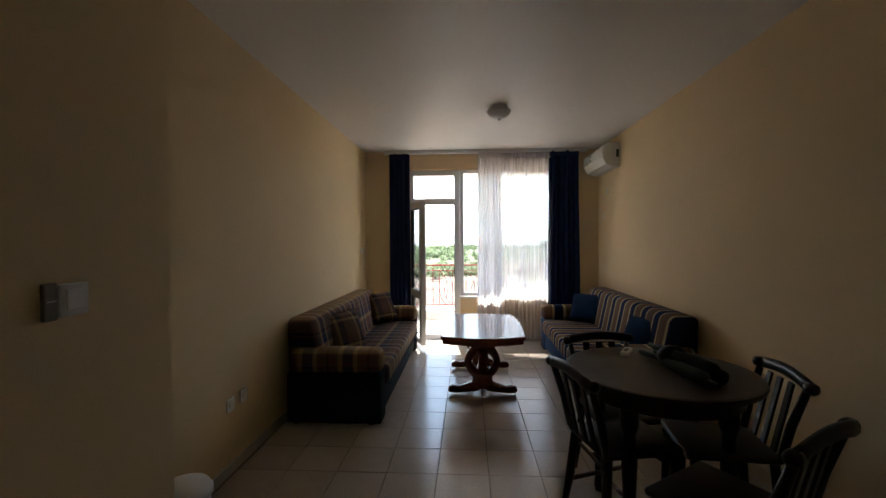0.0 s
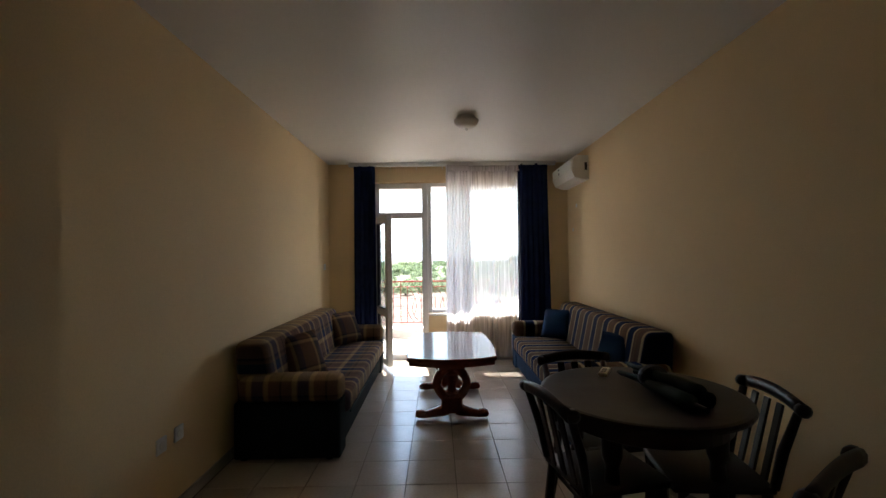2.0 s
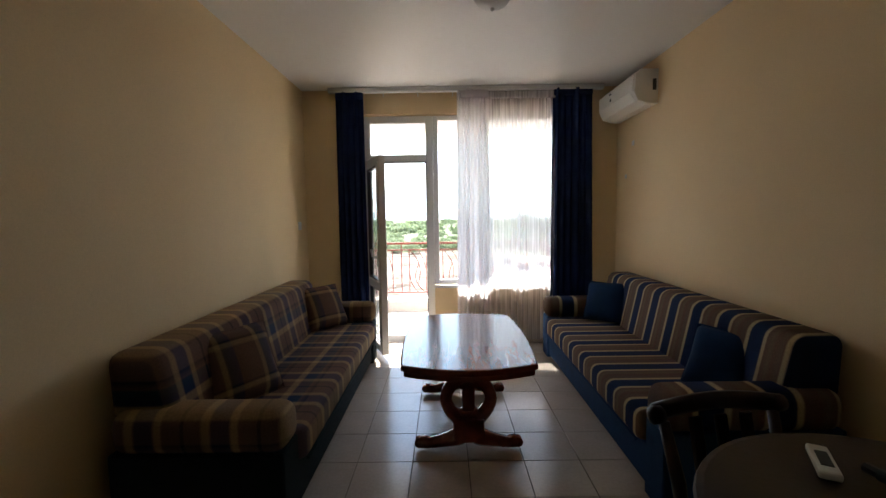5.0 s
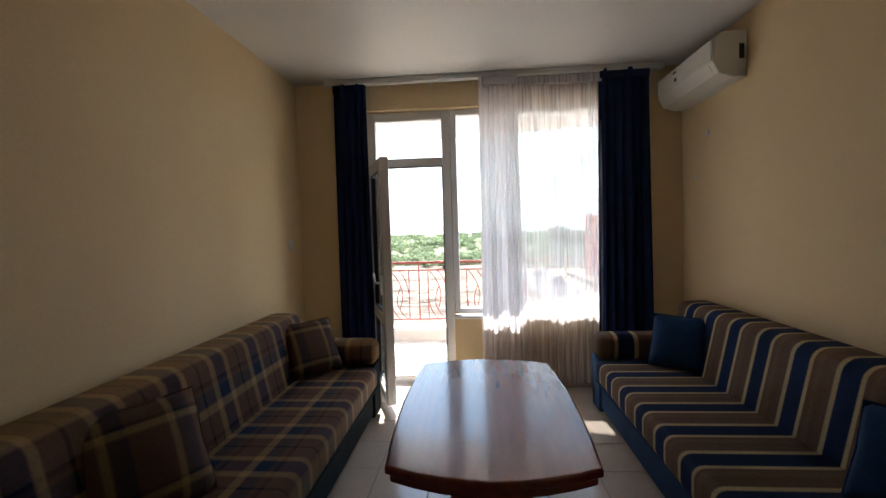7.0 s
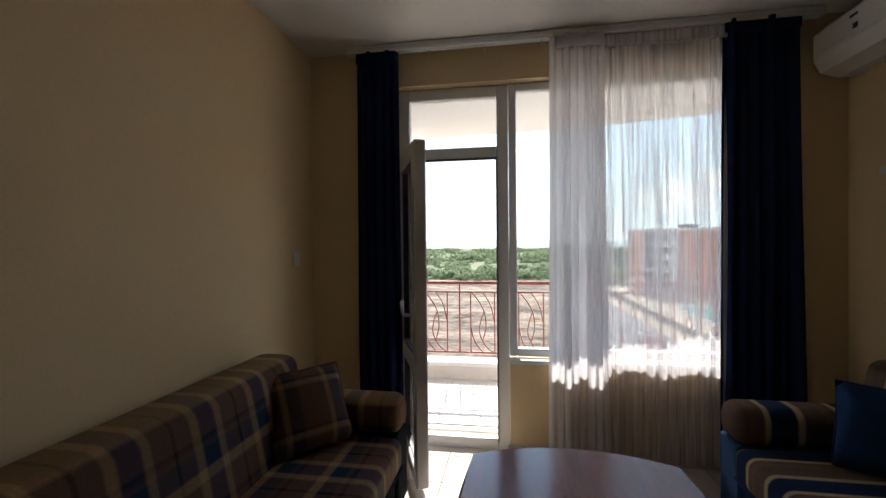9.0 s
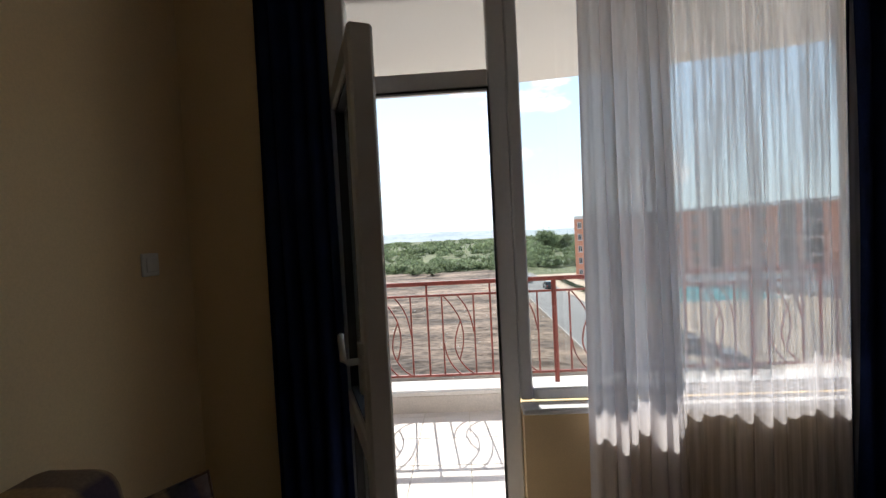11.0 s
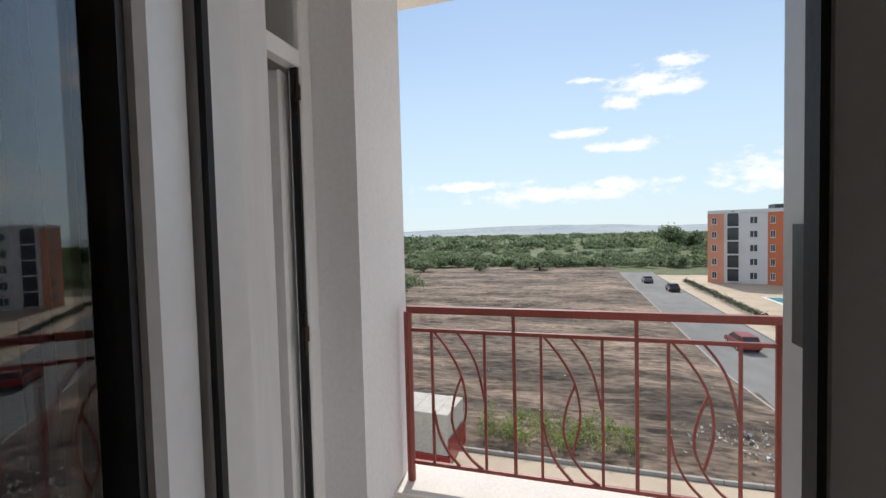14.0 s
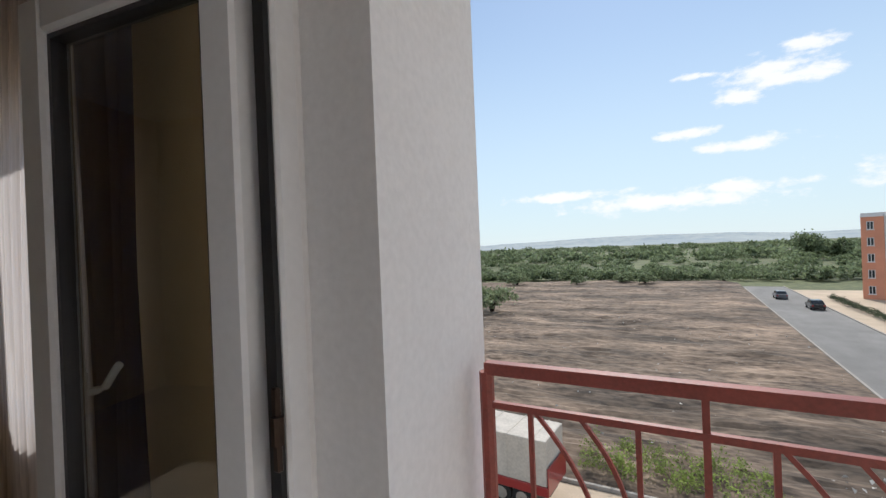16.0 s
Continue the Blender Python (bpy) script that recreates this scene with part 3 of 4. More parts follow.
# ---- curtains ----
def cloth(x0, x1, y, z0, z1, folds, depth, gather=0.0, flare=0.0, hem=0.0, seed=1):
    """A hanging curtain: a pleated sheet with its own thickness of folds."""
    rnd = random.Random(seed)
    ph = [rnd.uniform(0, 6.28) for _ in range(4)]
    nx, nz = int(folds * 10), 22
    bm = bmesh.new()
    rows = []
    for j in range(nz + 1):
        v = j / nz
        row = []
        for i in range(nx + 1):
            u = i / nx
            spread = 1 + flare * (1 - v)
            ang = u * folds * 2 * math.pi + 0.5 * math.sin(3 * u * 6.28 + ph[0]) + 0.25 * math.sin(2.2 * v + ph[1] + 9 * u)
            amp = depth * (0.55 + 0.45 * math.sin(5.1 * u * 3 + ph[2])) * (0.55 + 0.45 * (1 - v) + (0.25 if v > 0.96 else 0))
            xx = x0 + (x1 - x0) * (u ** (1 + gather)) + 0.5 * amp * math.cos(ang) * 0.6
            xm = (x0 + x1) / 2
            row.append(bm.verts.new((xm + (xx - xm) * spread, y + amp * math.sin(ang) + 0.01 * math.sin(4 * v + 11 * u + ph[3]), z0 + hem * math.sin(7 * u + ph[1]) * (1 - v) + (z1 - z0) * v)))
        rows.append(row)
    for a, b in zip(rows, rows[1:]):
        for i in range(nx):
            bm.faces.new((a[i], a[i + 1], b[i + 1], b[i]))
    return bm


def curtain(name, label, m_, bm, x0, x1, y, z1):
    c = thing(name, I4, label, "curtain")
    part("cloth", bm, m_, c, smooth=True)
    part("heading_tape", B(x0, y - 0.025, z1 - 0.07, x1, y + 0.025, z1 + 0.004, bevel=0.008), m_, c)
    return c


YC = 5.90
curtain("curtain", "dark navy cloth curtain hanging beside the balcony door", NAVY, cloth(-1.09, -0.80, YC, 0.04, 2.61, 5, 0.045, flare=0.06, seed=3), -1.08, -0.81, YC, 2.61)
curtain("curtain", "dark navy cloth curtain hanging at the window's far side", NAVY, cloth(1.11, 1.50, YC, 0.04, 2.62, 6, 0.05, flare=0.10, seed=5), 1.12, 1.51, YC, 2.62)
curtain("sheer_curtain", "white translucent voile curtain across the window", SHEER, cloth(0.44, 1.16, YC + 0.012, 0.06, 2.61, 12, 0.022, hem=0.012, seed=8), 0.45, 1.14, YC + 0.012, 2.60)
curtain("sheer_curtain", "white voile curtain drawn together in dense gathers", SHEER2, cloth(0.14, 0.46, YC - 0.03, 0.06, 2.61, 8, 0.05, hem=0.01, flare=0.12, seed=18), 0.18, 0.45, YC - 0.03, 2.60)
curtain("curtain", "dark navy bedroom curtain beside the front window", NAVY, cloth(-2.52, -2.13, 7.12, 0.04, 2.6, 6, 0.04, seed=9), -2.51, -2.14, 7.12, 2.6)
curtain("sheer_curtain", "white voile curtain over the bedroom's front window", SHEER, cloth(-3.75, -2.46, 7.10, 0.06, 2.6, 20, 0.035, seed=11), -3.74, -2.47, 7.10, 2.6)
for x0, x1, y, zc in ((-1.15, 1.62, YC, H), (-3.9, -1.9, 7.12, 2.7)):
    tr = thing("curtain_rail", I4, "white ceiling-mounted curtain track", "curtain rail")
    part("track", B(x0, y - 0.03, zc - 0.05, x1, y + 0.03, zc, bevel=0.006), PVC, tr)
    part("groove", B(x0 + 0.01, y - 0.034, zc - 0.032, x1 - 0.01, y - 0.029, zc - 0.022), LAMPG, tr)
    for k in range(int((x1 - x0) / 0.35)):
        part("hook", B(x0 + 0.2 + 0.35 * k, y - 0.004, zc - 0.095, x0 + 0.208 + 0.35 * k, y + 0.004, zc - 0.045), PVC, tr)


# ---- sofas ----
def roll_arm(x0, x1, y0, y1, z0, z1):
    """A padded sofa arm with a rounded top."""
    bm = bmesh.new()
    box(bm, x0, y0, z0, x1, y1, z1, 0.065, 5)
    return bm


def sofa(m, length, depth, cloth_m, seat_m, arm_m, base_m, label, gap=0.06):
    """Back along x = 0, front towards +x, running along +y."""
    s = thing("sofa", m, label, "sofa")
    part("base", B(0.05, 0.02, 0.05, depth - 0.05, length - 0.02, 0.26, bevel=0.01), base_m, s, "plain blue cloth-covered base")
    for x in (0.09, depth - 0.12):
        for y in (0.08, length - 0.12):
            part("foot", put(lathe([(0.022, 0.0), (0.026, 0.05)], 10), pose(x, y, 0)), DKWOOD, s)
    part("seat_cushion", B(0.16, 0.20, 0.262, depth, length - 0.20, 0.42, bevel=0.045, seg=4), seat_m, s, smooth=True)
    bm = B(0.02, 0.06, 0.26, 0.24, length - gap, 0.81, bevel=0.055, seg=4)
    for v in bm.verts:
        v.co.x += 0.12 * (0.81 - v.co.z) / 0.57 * (1 if v.co.x > 0.12 else 0.2)
        v.co.z += 0.006 * math.sin(v.co.y * 9)
    part("backrest", bm, cloth_m, s, smooth=True)
    for y in (0.0, length - 0.2):
        bm = roll_arm(0.06, depth - 0.02, y, y + 0.2, 0.40, 0.585)
        part("arm", bm, arm_m, s, smooth=True)
        part("arm_panel", B(0.05, y + 0.012, 0.03, depth - 0.03, y + 0.188, 0.41, bevel=0.008), base_m, s)
    bm = bmesh.new()
    tube(bm, [(depth - 0.002, 0.22, 0.275), (depth - 0.002, length - 0.22, 0.275)], 0.007, 6)
    part("piping", bm, base_m, s)
    return s


sofa(pose(XL + 0.015, 3.13, 0), 2.33, 0.80, PLAID, PLAID_S, PLAID_A, mat("dark_green_base", (0.012, 0.022, 0.026), 0.9, 0.2, 8, 240, 0.2, spec=0.15), "long sofa in brown and blue plaid cloth against the wall", 0.18)
sofa(pose(XR - 0.015, 5.58, 0, 0, 0, 180), 2.32, 0.87, STRIPE, STRIPE, STRIPE_A, BASEC, "long sofa in blue, brown and cream striped cloth")


def pillow(m, material, label, size=0.40):
    bm = bmesh.new()
    bmesh.ops.create_grid(bm, x_segments=12, y_segments=12, size=size / 2)
    top = list(bm.verts)
    for v in top:
        u, w = v.co.x / (size / 2), v.co.y / (size / 2)
        k = max(0, (1 - u ** 2)) ** 0.45 * max(0, (1 - w ** 2)) ** 0.45
        v.co.z = 0.075 * k
        pinch = 1 - 0.07 * (1 - min(1, abs(abs(u) - abs(w)) * 2)) * 0 - 0.06 * (1 - abs(w)) * (abs(u) > 0.8) - 0.06 * (1 - abs(u)) * (abs(w) > 0.8)
        v.co.x *= pinch
        v.co.y *= pinch
    r = bmesh.ops.duplicate(bm, geom=bm.verts[:] + bm.edges[:] + bm.faces[:])
    for v in [g for g in r["geom"] if isinstance(g, bmesh.types.BMVert)]:
        v.co.z *= -1
    bmesh.ops.remove_doubles(bm, verts=bm.verts, dist=0.0005)
    bmesh.ops.recalc_face_normals(bm, faces=bm.faces)
    t = thing("throw_pillow", m, label, "pillow", "pillows on the sofas")
    part("cover", bm, material, t, smooth=True)
    e = bmesh.new()
    k = size / 2 * 0.985
    tube(e, [(-k, -k, 0), (0, -k * 0.95, 0), (k, -k, 0), (k * 0.95, 0, 0), (k, k, 0), (0, k * 0.95, 0), (-k, k, 0), (-k * 0.95, 0, 0), (-k, -k, 0)], 0.006, 6)
    part("piping", e, material, t)
    return t


PLAID2 = fabric("plaid_pillow_cloth", [(0.0, BRN), (0.3, BRN), (0.34, SAND), (0.42, SAND), (0.46, TEAL), (0.7, DKB), (0.74, BRN), (1.0, BRN)], [(0.0, BRN), (0.4, (0.15, 0.09, 0.07)), (0.45, SAND), (0.52, SAND), (0.56, (0.01, 0.012, 0.02)), (0.62, BRN), (1.0, BRN)], 0.21, 0.23, "XY")
pillow(pose(-1.04, 5.10, 0.60, 60, 0, 50), PLAID2, "brown plaid pillow leaning in the sofa's corner", 0.38)
pillow(pose(-1.07, 3.68, 0.60, 66, 0, 60), PLAID2, "brown plaid pillow leaning on the sofa's back", 0.40)
pillow(pose(1.40, 5.17, 0.595, 66, 0, -38), BLUE, "plain blue pillow in the sofa's corner", 0.35)
pillow(pose(1.47, 3.72, 0.575, 64, 0, -60), BLUE, "plain blue pillow leaning on the striped sofa", 0.34)


# ---- coffee table ----
def coffee_table(m):
    t = thing("coffee_table", m, "glossy mahogany coffee table with two carved pedestals", "table")
    hw, L = 0.40, 0.65

    def outline(k):
        pts = []
        for i in range(9):
            a = -1 + 2 * i / 8
            pts.append((a * (hw - 0.03) * k, -(L - 0.09 + 0.09 * (1 - a * a)) * k))
        for i in range(1, 8):
            a = -1 + 2 * i / 8
            pts.append(((hw - 0.03 + 0.03 * (1 - a * a)) * k, a * (L - 0.09) * k))
        return pts + [(-x, -y) for x, y in pts]

    part("tabletop", prism(outline(1.0), 0.525, 0.56, 0.010, 3), MAHOG, t)
    part("moulding", prism(outline(0.965), 0.485, 0.524, 0.012, 2), MAHOG, t, "moulded edge under the tabletop")
    for y in (-0.40, 0.38):
        part("pedestal_block", B(-0.11, y - 0.10, 0.44, 0.11, y + 0.10, 0.484, bevel=0.012, seg=2), MAHOG, t)
        bm = bmesh.new()
        for s in (-1, 1):
            ring = [(s * (0.03 + 0.10 * math.sin(math.pi * k / 10) ** 0.8), y, 0.44 - 0.27 * k / 10) for k in range(11)]
            tube(bm, ring, [0.046 - 0.010 * math.sin(math.pi * k / 10) for k in range(11)], 8)
        for z in (0.385, 0.225):
            box(bm, -0.055, y - 0.03, z - 0.02, 0.055, y + 0.03, z + 0.02, 0.01)
        box(bm, -0.036, y - 0.028, 0.17, 0.036, y + 0.028, 0.44, 0.008)
        part("lyre_pedestal", bm, MAHOG, t, "carved open lyre-shaped pedestal", True)
        part("pedestal_foot", B(-0.09, y - 0.05, 0.055, 0.09, y + 0.05, 0.20, bevel=0.014, seg=2), MAHOG, t)
        for s in (-1, 1):
            leg = [(s * (0.05 + 0.25 * k / 8), y, 0.085 - 0.055 * (k / 8) ** 0.6 + (0.012 if k > 6 else 0)) for k in range(9)]
            part("scroll_foot", tube(bmesh.new(), leg, [0.055, 0.05, 0.044, 0.040, 0.036, 0.033, 0.033, 0.038, 0.024], 8), MAHOG, t, smooth=True)
            for q in (0.20, 0.245, 0.285):
                part("carved_ridge", put(lathe([(0.01, -0.028), (0.030, -0.02), (0.030, 0.02), (0.01, 0.028)], 8), pose(s * q, y, 0.045, 90)), MAHOG, t)
    part("stretcher", tube(bmesh.new(), [(0, -0.36, 0.13), (0, 0, 0.15), (0, 0.34, 0.13)], [0.025, 0.032, 0.025], 8), MAHOG, t, smooth=True)
    return t


coffee_table(pose(0.13, 4.29, 0.003))


# ---- dining set ----
def dining_table(m):
    t = thing("dining_table", m, "round dark-stained wooden dining table", "table")
    part("tabletop", lathe([(0.415, 0.72), (0.445, 0.728), (0.45, 0.74), (0.445, 0.752), (0.43, 0.755)], 48), DKWOOD, t)
    part("apron", lathe([(0.36, 0.64), (0.37, 0.645), (0.37, 0.719)], 40), DKWOOD, t)
    for a in (45, 135, 225, 315):
        x, y = 0.31 * math.cos(radians(a)), 0.31 * math.sin(radians(a))
        part("leg", put(lathe([(0.022, 0), (0.03, 0.03), (0.024, 0.10), (0.036, 0.40), (0.028, 0.52), (0.042, 0.56), (0.042, 0.70)], 12), pose(x, y, 0)), DKWOOD, t, smooth=True)
    return t


dining_table(pose(0.95, 2.19, 0))


def dining_chair(m, label="dark-stained wooden dining chair with a slatted back"):
    """Faces +x, back at x = 0."""
    c = thing("dining_chair", m, label, "chair", "chairs round the dining table")
    bm = B(0.02, -0.20, 0.425, 0.42, 0.20, 0.455, bevel=0.012, seg=2)
    for v in bm.verts:
        v.co.y *= 0.86 + 0.3 * v.co.x
    part("seat", bm, DKWOOD, c, smooth=True)
    for s in (-1, 1):
        part("back_post", tube(bmesh.new(), [(0.03, s * 0.165, 0.45), (0.0, s * 0.172, 0.60), (-0.05, s * 0.185, 0.755)], [0.017, 0.02, 0.016], 8), DKWOOD, c, smooth=True)
        part("rear_leg", tube(bmesh.new(), [(0.05, s * 0.15, 0.43), (0.03, s * 0.165, 0.2), (0.0, s * 0.18, 0.0)], [0.02, 0.022, 0.015], 8), DKWOOD, c, smooth=True)
        part("front_leg", tube(bmesh.new(), [(0.37, s * 0.17, 0.43), (0.385, s * 0.18, 0.25), (0.40, s * 0.19, 0.0)], [0.02, 0.024, 0.015], 8), DKWOOD, c, smooth=True)
        part("side_stretcher", tube(bmesh.new(), [(0.03, s * 0.165, 0.17), (0.39, s * 0.185, 0.19)], 0.011, 6), DKWOOD, c)
        part("ear", put(lathe([(0.01, -0.022), (0.026, -0.015), (0.026, 0.015), (0.01, 0.022)], 10), pose(-0.055, s * 0.205, 0.775, 90, 0, 0)), DKWOOD, c, smooth=True)
    part("cross_stretcher", tube(bmesh.new(), [(0.20, -0.175, 0.18), (0.20, 0.175, 0.18)], 0.011, 6), DKWOOD, c)
    bm = bmesh.new()
    pts = [(-0.055 - 0.025 * math.cos(math.pi * k / 16), -0.205 + 0.41 * k / 8, 0.775 + 0.022 * math.sin(math.pi * k / 8)) for k in range(9)]
    tube(bm, pts, 0.028, 8)
    for v in bm.verts:
        v.co.x = -0.06 + (v.co.x + 0.06) * 0.6
    part("crest_rail", bm, DKWOOD, c, smooth=True)
    for y in (-0.085, 0.0, 0.085):
        part("back_slat", B(-0.012, y - 0.021, 0.0, 0.0, y + 0.021, 0.322, bevel=0.004), DKWOOD, c).matrix_basis = pose(0.03, 0, 0.45, 0, -13, 0)
    return c


ch = dining_chair(pose(0.535, 2.05, 0, 0, 0, 14))
copy_thing(ch, pose(0.83, 2.68, 0, 0, 0, -80))
copy_thing(ch, pose(1.40, 2.06, 0, 0, 0, 172))
copy_thing(ch, pose(1.065, 1.42, 0, 0, 0, 124))

# folded green bundle and small white remote on the table
g = thing("folded_parasol", pose(1.03, 2.16, 0.757, 0, 0, 100), "folded dark green canvas parasol lying on the table", "parasol")
bm = bmesh.new()
for i, (yy, zz, rr) in enumerate(((-0.05, 0.032, 0.034), (0.03, 0.03, 0.032), (-0.01, 0.07, 0.03))):
    tube(bm, [(-0.24 + 0.06 * k, yy + 0.008 * math.sin(k * 1.7 + i), zz + 0.003 * math.sin(k * 2.1 + i)) for k in range(9)], [rr * (0.7 + 0.3 * math.sin(1 + k * 0.5)) for k in range(9)], 8)
part("canvas", bm, GREEN, g, smooth=True)
part("pole", tube(bmesh.new(), [(-0.30, 0.02, 0.02), (0.28, 0.02, 0.02)], 0.012, 8), DARK, g)
part("strap", put(lathe([(0.07, -0.015), (0.073, 0), (0.07, 0.015)], 14), pose(0.05, -0.005, 0.06, 0, 90, 0) @ Matrix.Diagonal((0.7, 1, 1, 1))), DARK, g)
rm = thing("remote_control", pose(0.90, 2.47, 0.757, 0, 0, 60), "small white remote control on the dining table", "remote")
part("body", B(-0.07, -0.022, 0, 0.07, 0.022, 0.02, bevel=0.006, seg=2), ACW, rm)
part("buttons", B(-0.04, -0.012, 0.0201, 0.03, 0.012, 0.022), DARK, rm)

# ---- fixtures ----
ac = thing("air_conditioner", pose(XR, 5.14, 2.27), "white wall-mounted split air conditioner near the window", "air conditioner")
bm = prism([(0, 0), (0, 0.285), (-0.15, 0.285), (-0.19, 0.24), (-0.205, 0.10), (-0.17, 0.03), (-0.08, 0.0)], 0, 0.80, 0.008, 2)
part("body", put(bm, Matrix(((1, 0, 0, 0), (0, 0, 1, 0), (0, 1, 0, 0), (0, 0, 0, 1)))), ACW, ac)
part("front_panel", B(-0.212, 0.012, 0.105, -0.196, 0.788, 0.238, bevel=0.006), ACW, ac)
part("air_outlet", put(B(-0.035, 0.05, -0.004, 0.035, 0.75, 0.004), pose(-0.185, 0, 0.062, 0, 60, 0)), ACW, ac, "white louvre flap")
part("display", B(-0.2145, 0.47, 0.14, -0.211, 0.50, 0.165), DARK, ac)
part("badge", B(-0.2145, 0.47, 0.20, -0.211, 0.52, 0.213), DARK, ac)
part("side_vent", B(-0.05, -0.003, 0.11, -0.02, 0.001, 0.20), DARK, ac)
cl_ = thing("ceiling_light", pose(0.30, 4.05, H), "round frosted-glass ceiling light, switched off", "lamp")
part("base_plate", lathe([(0.075, -0.025), (0.08, -0.02), (0.08, 0)], 28), PVC, cl_, smooth=True)
part("shade", lathe([(0.012, -0.108), (0.05, -0.103), (0.085, -0.085), (0.108, -0.055), (0.112, -0.035), (0.10, -0.026)], 32), LAMPG, cl_, smooth=True)
part("finial", lathe([(0.006, -0.125), (0.012, -0.12), (0.012, -0.109)], 12), METAL, cl_)


def plate(m, label, name="light_switch", socket=False):
    s = thing(name, m, label, "switch" if not socket else "socket")
    part("plate", B(0, -0.041, -0.041, 0.009, 0.041, 0.041, bevel=0.003), PVC, s)
    if socket:
        part("recess", put(lathe([(0.021, 0.0), (0.021, 0.003)], 18), pose(0.0085, 0, 0, 0, 90, 0)), LAMPG, s)
    else:
        part("rocker", B(0.009, -0.026, -0.026, 0.013, 0.026, 0.026, bevel=0.002), PVC, s)
    return s


plate(pose(-1.0, 1.02, 1.26), "white light switch on the hall wall corner")
th = thing("key_holder", pose(-1.0, 0.955, 1.26), "narrow dark plate beside the light switch", "plate")
part("plate", B(0, -0.018, -0.045, 0.012, 0.018, 0.045, bevel=0.003), mat("brown_plastic", (0.15, 0.115, 0.085), 0.5), th)
part("slot", B(0.012, -0.012, 0.0, 0.014, 0.012, 0.004), METAL, th)
plate(pose(XL, 5.74, 1.28), "white light switch beside the navy curtain")
plate(pose(XL, 2.63, 0.425), "white wall socket low on the wall", "wall_socket", True)
plate(pose(XL, 2.48, 0.42), "white wall socket low on the wall", "wall_socket", True)
plate(pose(XR, 5.60, 2.02, 0, 0, 180), "small white junction plate below the air conditioner", "junction_plate").scale = (0.6, 0.55, 0.55)
plate(pose(XR, 5.75, 1.72, 0, 0, 180), "small white junction plate low beside the curtain", "junction_plate").scale = (0.6, 0.5, 0.5)

bin_ = thing("waste_bin", pose(-1.235, 1.76, 0), "small white plastic bin by the wall corner", "bin")
part("bucket", lathe([(0.085, 0), (0.09, 0.01), (0.108, 0.30)], 24), PVC, bin_, smooth=True)
part("lid", lathe([(0.115, 0.301), (0.117, 0.325), (0.10, 0.35), (0.05, 0.362), (0.02, 0.364)], 24), PVC, bin_, smooth=True)
fr = thing("small_fridge", pose(1.07, 0.52, 0), "white under-counter fridge with a round badge", "fridge")
part("body", B(0.04, 0, 0.02, 0.62, 0.58, 0.80, bevel=0.01), PVC, fr)
part("top_board", B(0.0, -0.01, 0.801, 0.63, 0.59, 0.835, bevel=0.008), PVC, fr)
part("door", B(0.0, 0.005, 0.05, 0.038, 0.575, 0.795, bevel=0.012, seg=2), PVC, fr)
part("handle_groove", B(-0.003, 0.05, 0.765, 0.001, 0.53, 0.782), DARK, fr)
part("badge", put(lathe([(0.06, 0), (0.06, 0.003)], 24), pose(0.0, 0.46, 0.62, 0, -90, 0)), DARK, fr)
part("badge_centre", put(lathe([(0.045, 0), (0.045, 0.004)], 24), pose(0.0, 0.46, 0.62, 0, -90, 0)), PVC, fr)
for x in (0.08, 0.56):
    for y in (0.05, 0.53):
        part("foot", put(lathe([(0.02, 0), (0.02, 0.021)], 8), pose(x, y, 0)), DARK, fr)

# ---- outdoors ----
G = -10.3
structure("ground", B(-1500, -60, G - 1.0, 1500, 3000, G - 0.25), GRASS, "dry green scrub ground reaching to the horizon")
# bare field, gently uneven, with long grader ruts
bm = bmesh.new()
nx, ny = 130, 190
grid = []
for j in range(ny + 1):
    v = (j / ny) ** 1.35
    row = []
    for i in range(nx + 1):
        u = i / nx
        y = 27.6 + (126 - 27.6) * v + 14 * v * v * math.sin(2.2 * u)
        right = 10.9 if y > 40 else 11.7
        if y < 32:
            right = 11.7 - 4.5 * (1 - math.sqrt(max(0, 1 - ((32 - y) / 4.4) ** 2)))
        x = -75 + (right + 75) * (u ** 0.8)
        edge = min(1, (right - x) / 4, (y - 27.6) / 3)
        h = 0.34 * noise.noise(Vector((x * 0.05, y * 0.13, 0))) + 0.17 * noise.noise(Vector((x * 0.09 + y * 0.06, y * 0.55 - x * 0.05, 3))) + 0.17 * noise.noise(Vector((x * 0.40 + y * 0.2, y * 1.8 - x * 0.12, 9)))
        row.append(bm.verts.new((x, y, G - 0.02 + max(0, edge) * (0.25 + h * 1.2))))
    grid.append(row)
for a, b in zip(grid, grid[1:]):
    for i in range(nx):
        bm.faces.new((a[i], a[i + 1], b[i + 1], b[i]))
structure("field", bm, DIRT, "bulldozed bare earth field with long ruts")
structure("road", B(10.95, -40, G - 0.24, 18.6, 128, G - 0.10), ASPH, "grey asphalt road running past the field")
structure("cross_street", B(-90, -40, G - 0.24, 10.94, 27.3, G - 0.11), PAVE, "pale paved street in front of the building")
structure("pavement", B(18.75, -40, G - 0.24, 110, 120, G + 0.02), PAVE, "tan paved walkway and pool terrace")
kerb = thing("kerb", I4, "pale concrete kerb round the bare field", "kerb", kind="structure")
line = [(-60 + 2.0 * k, 27.45) for k in range(34)] + [(7.6 + 4.2 * math.sin(a), 31.7 - 4.2 * math.cos(a)) for a in [radians(9 * k) for k in range(11)]] + [(11.8 - 0.9 * min(1, k / 5), 33.0 + 2 * k) for k in range(46)]
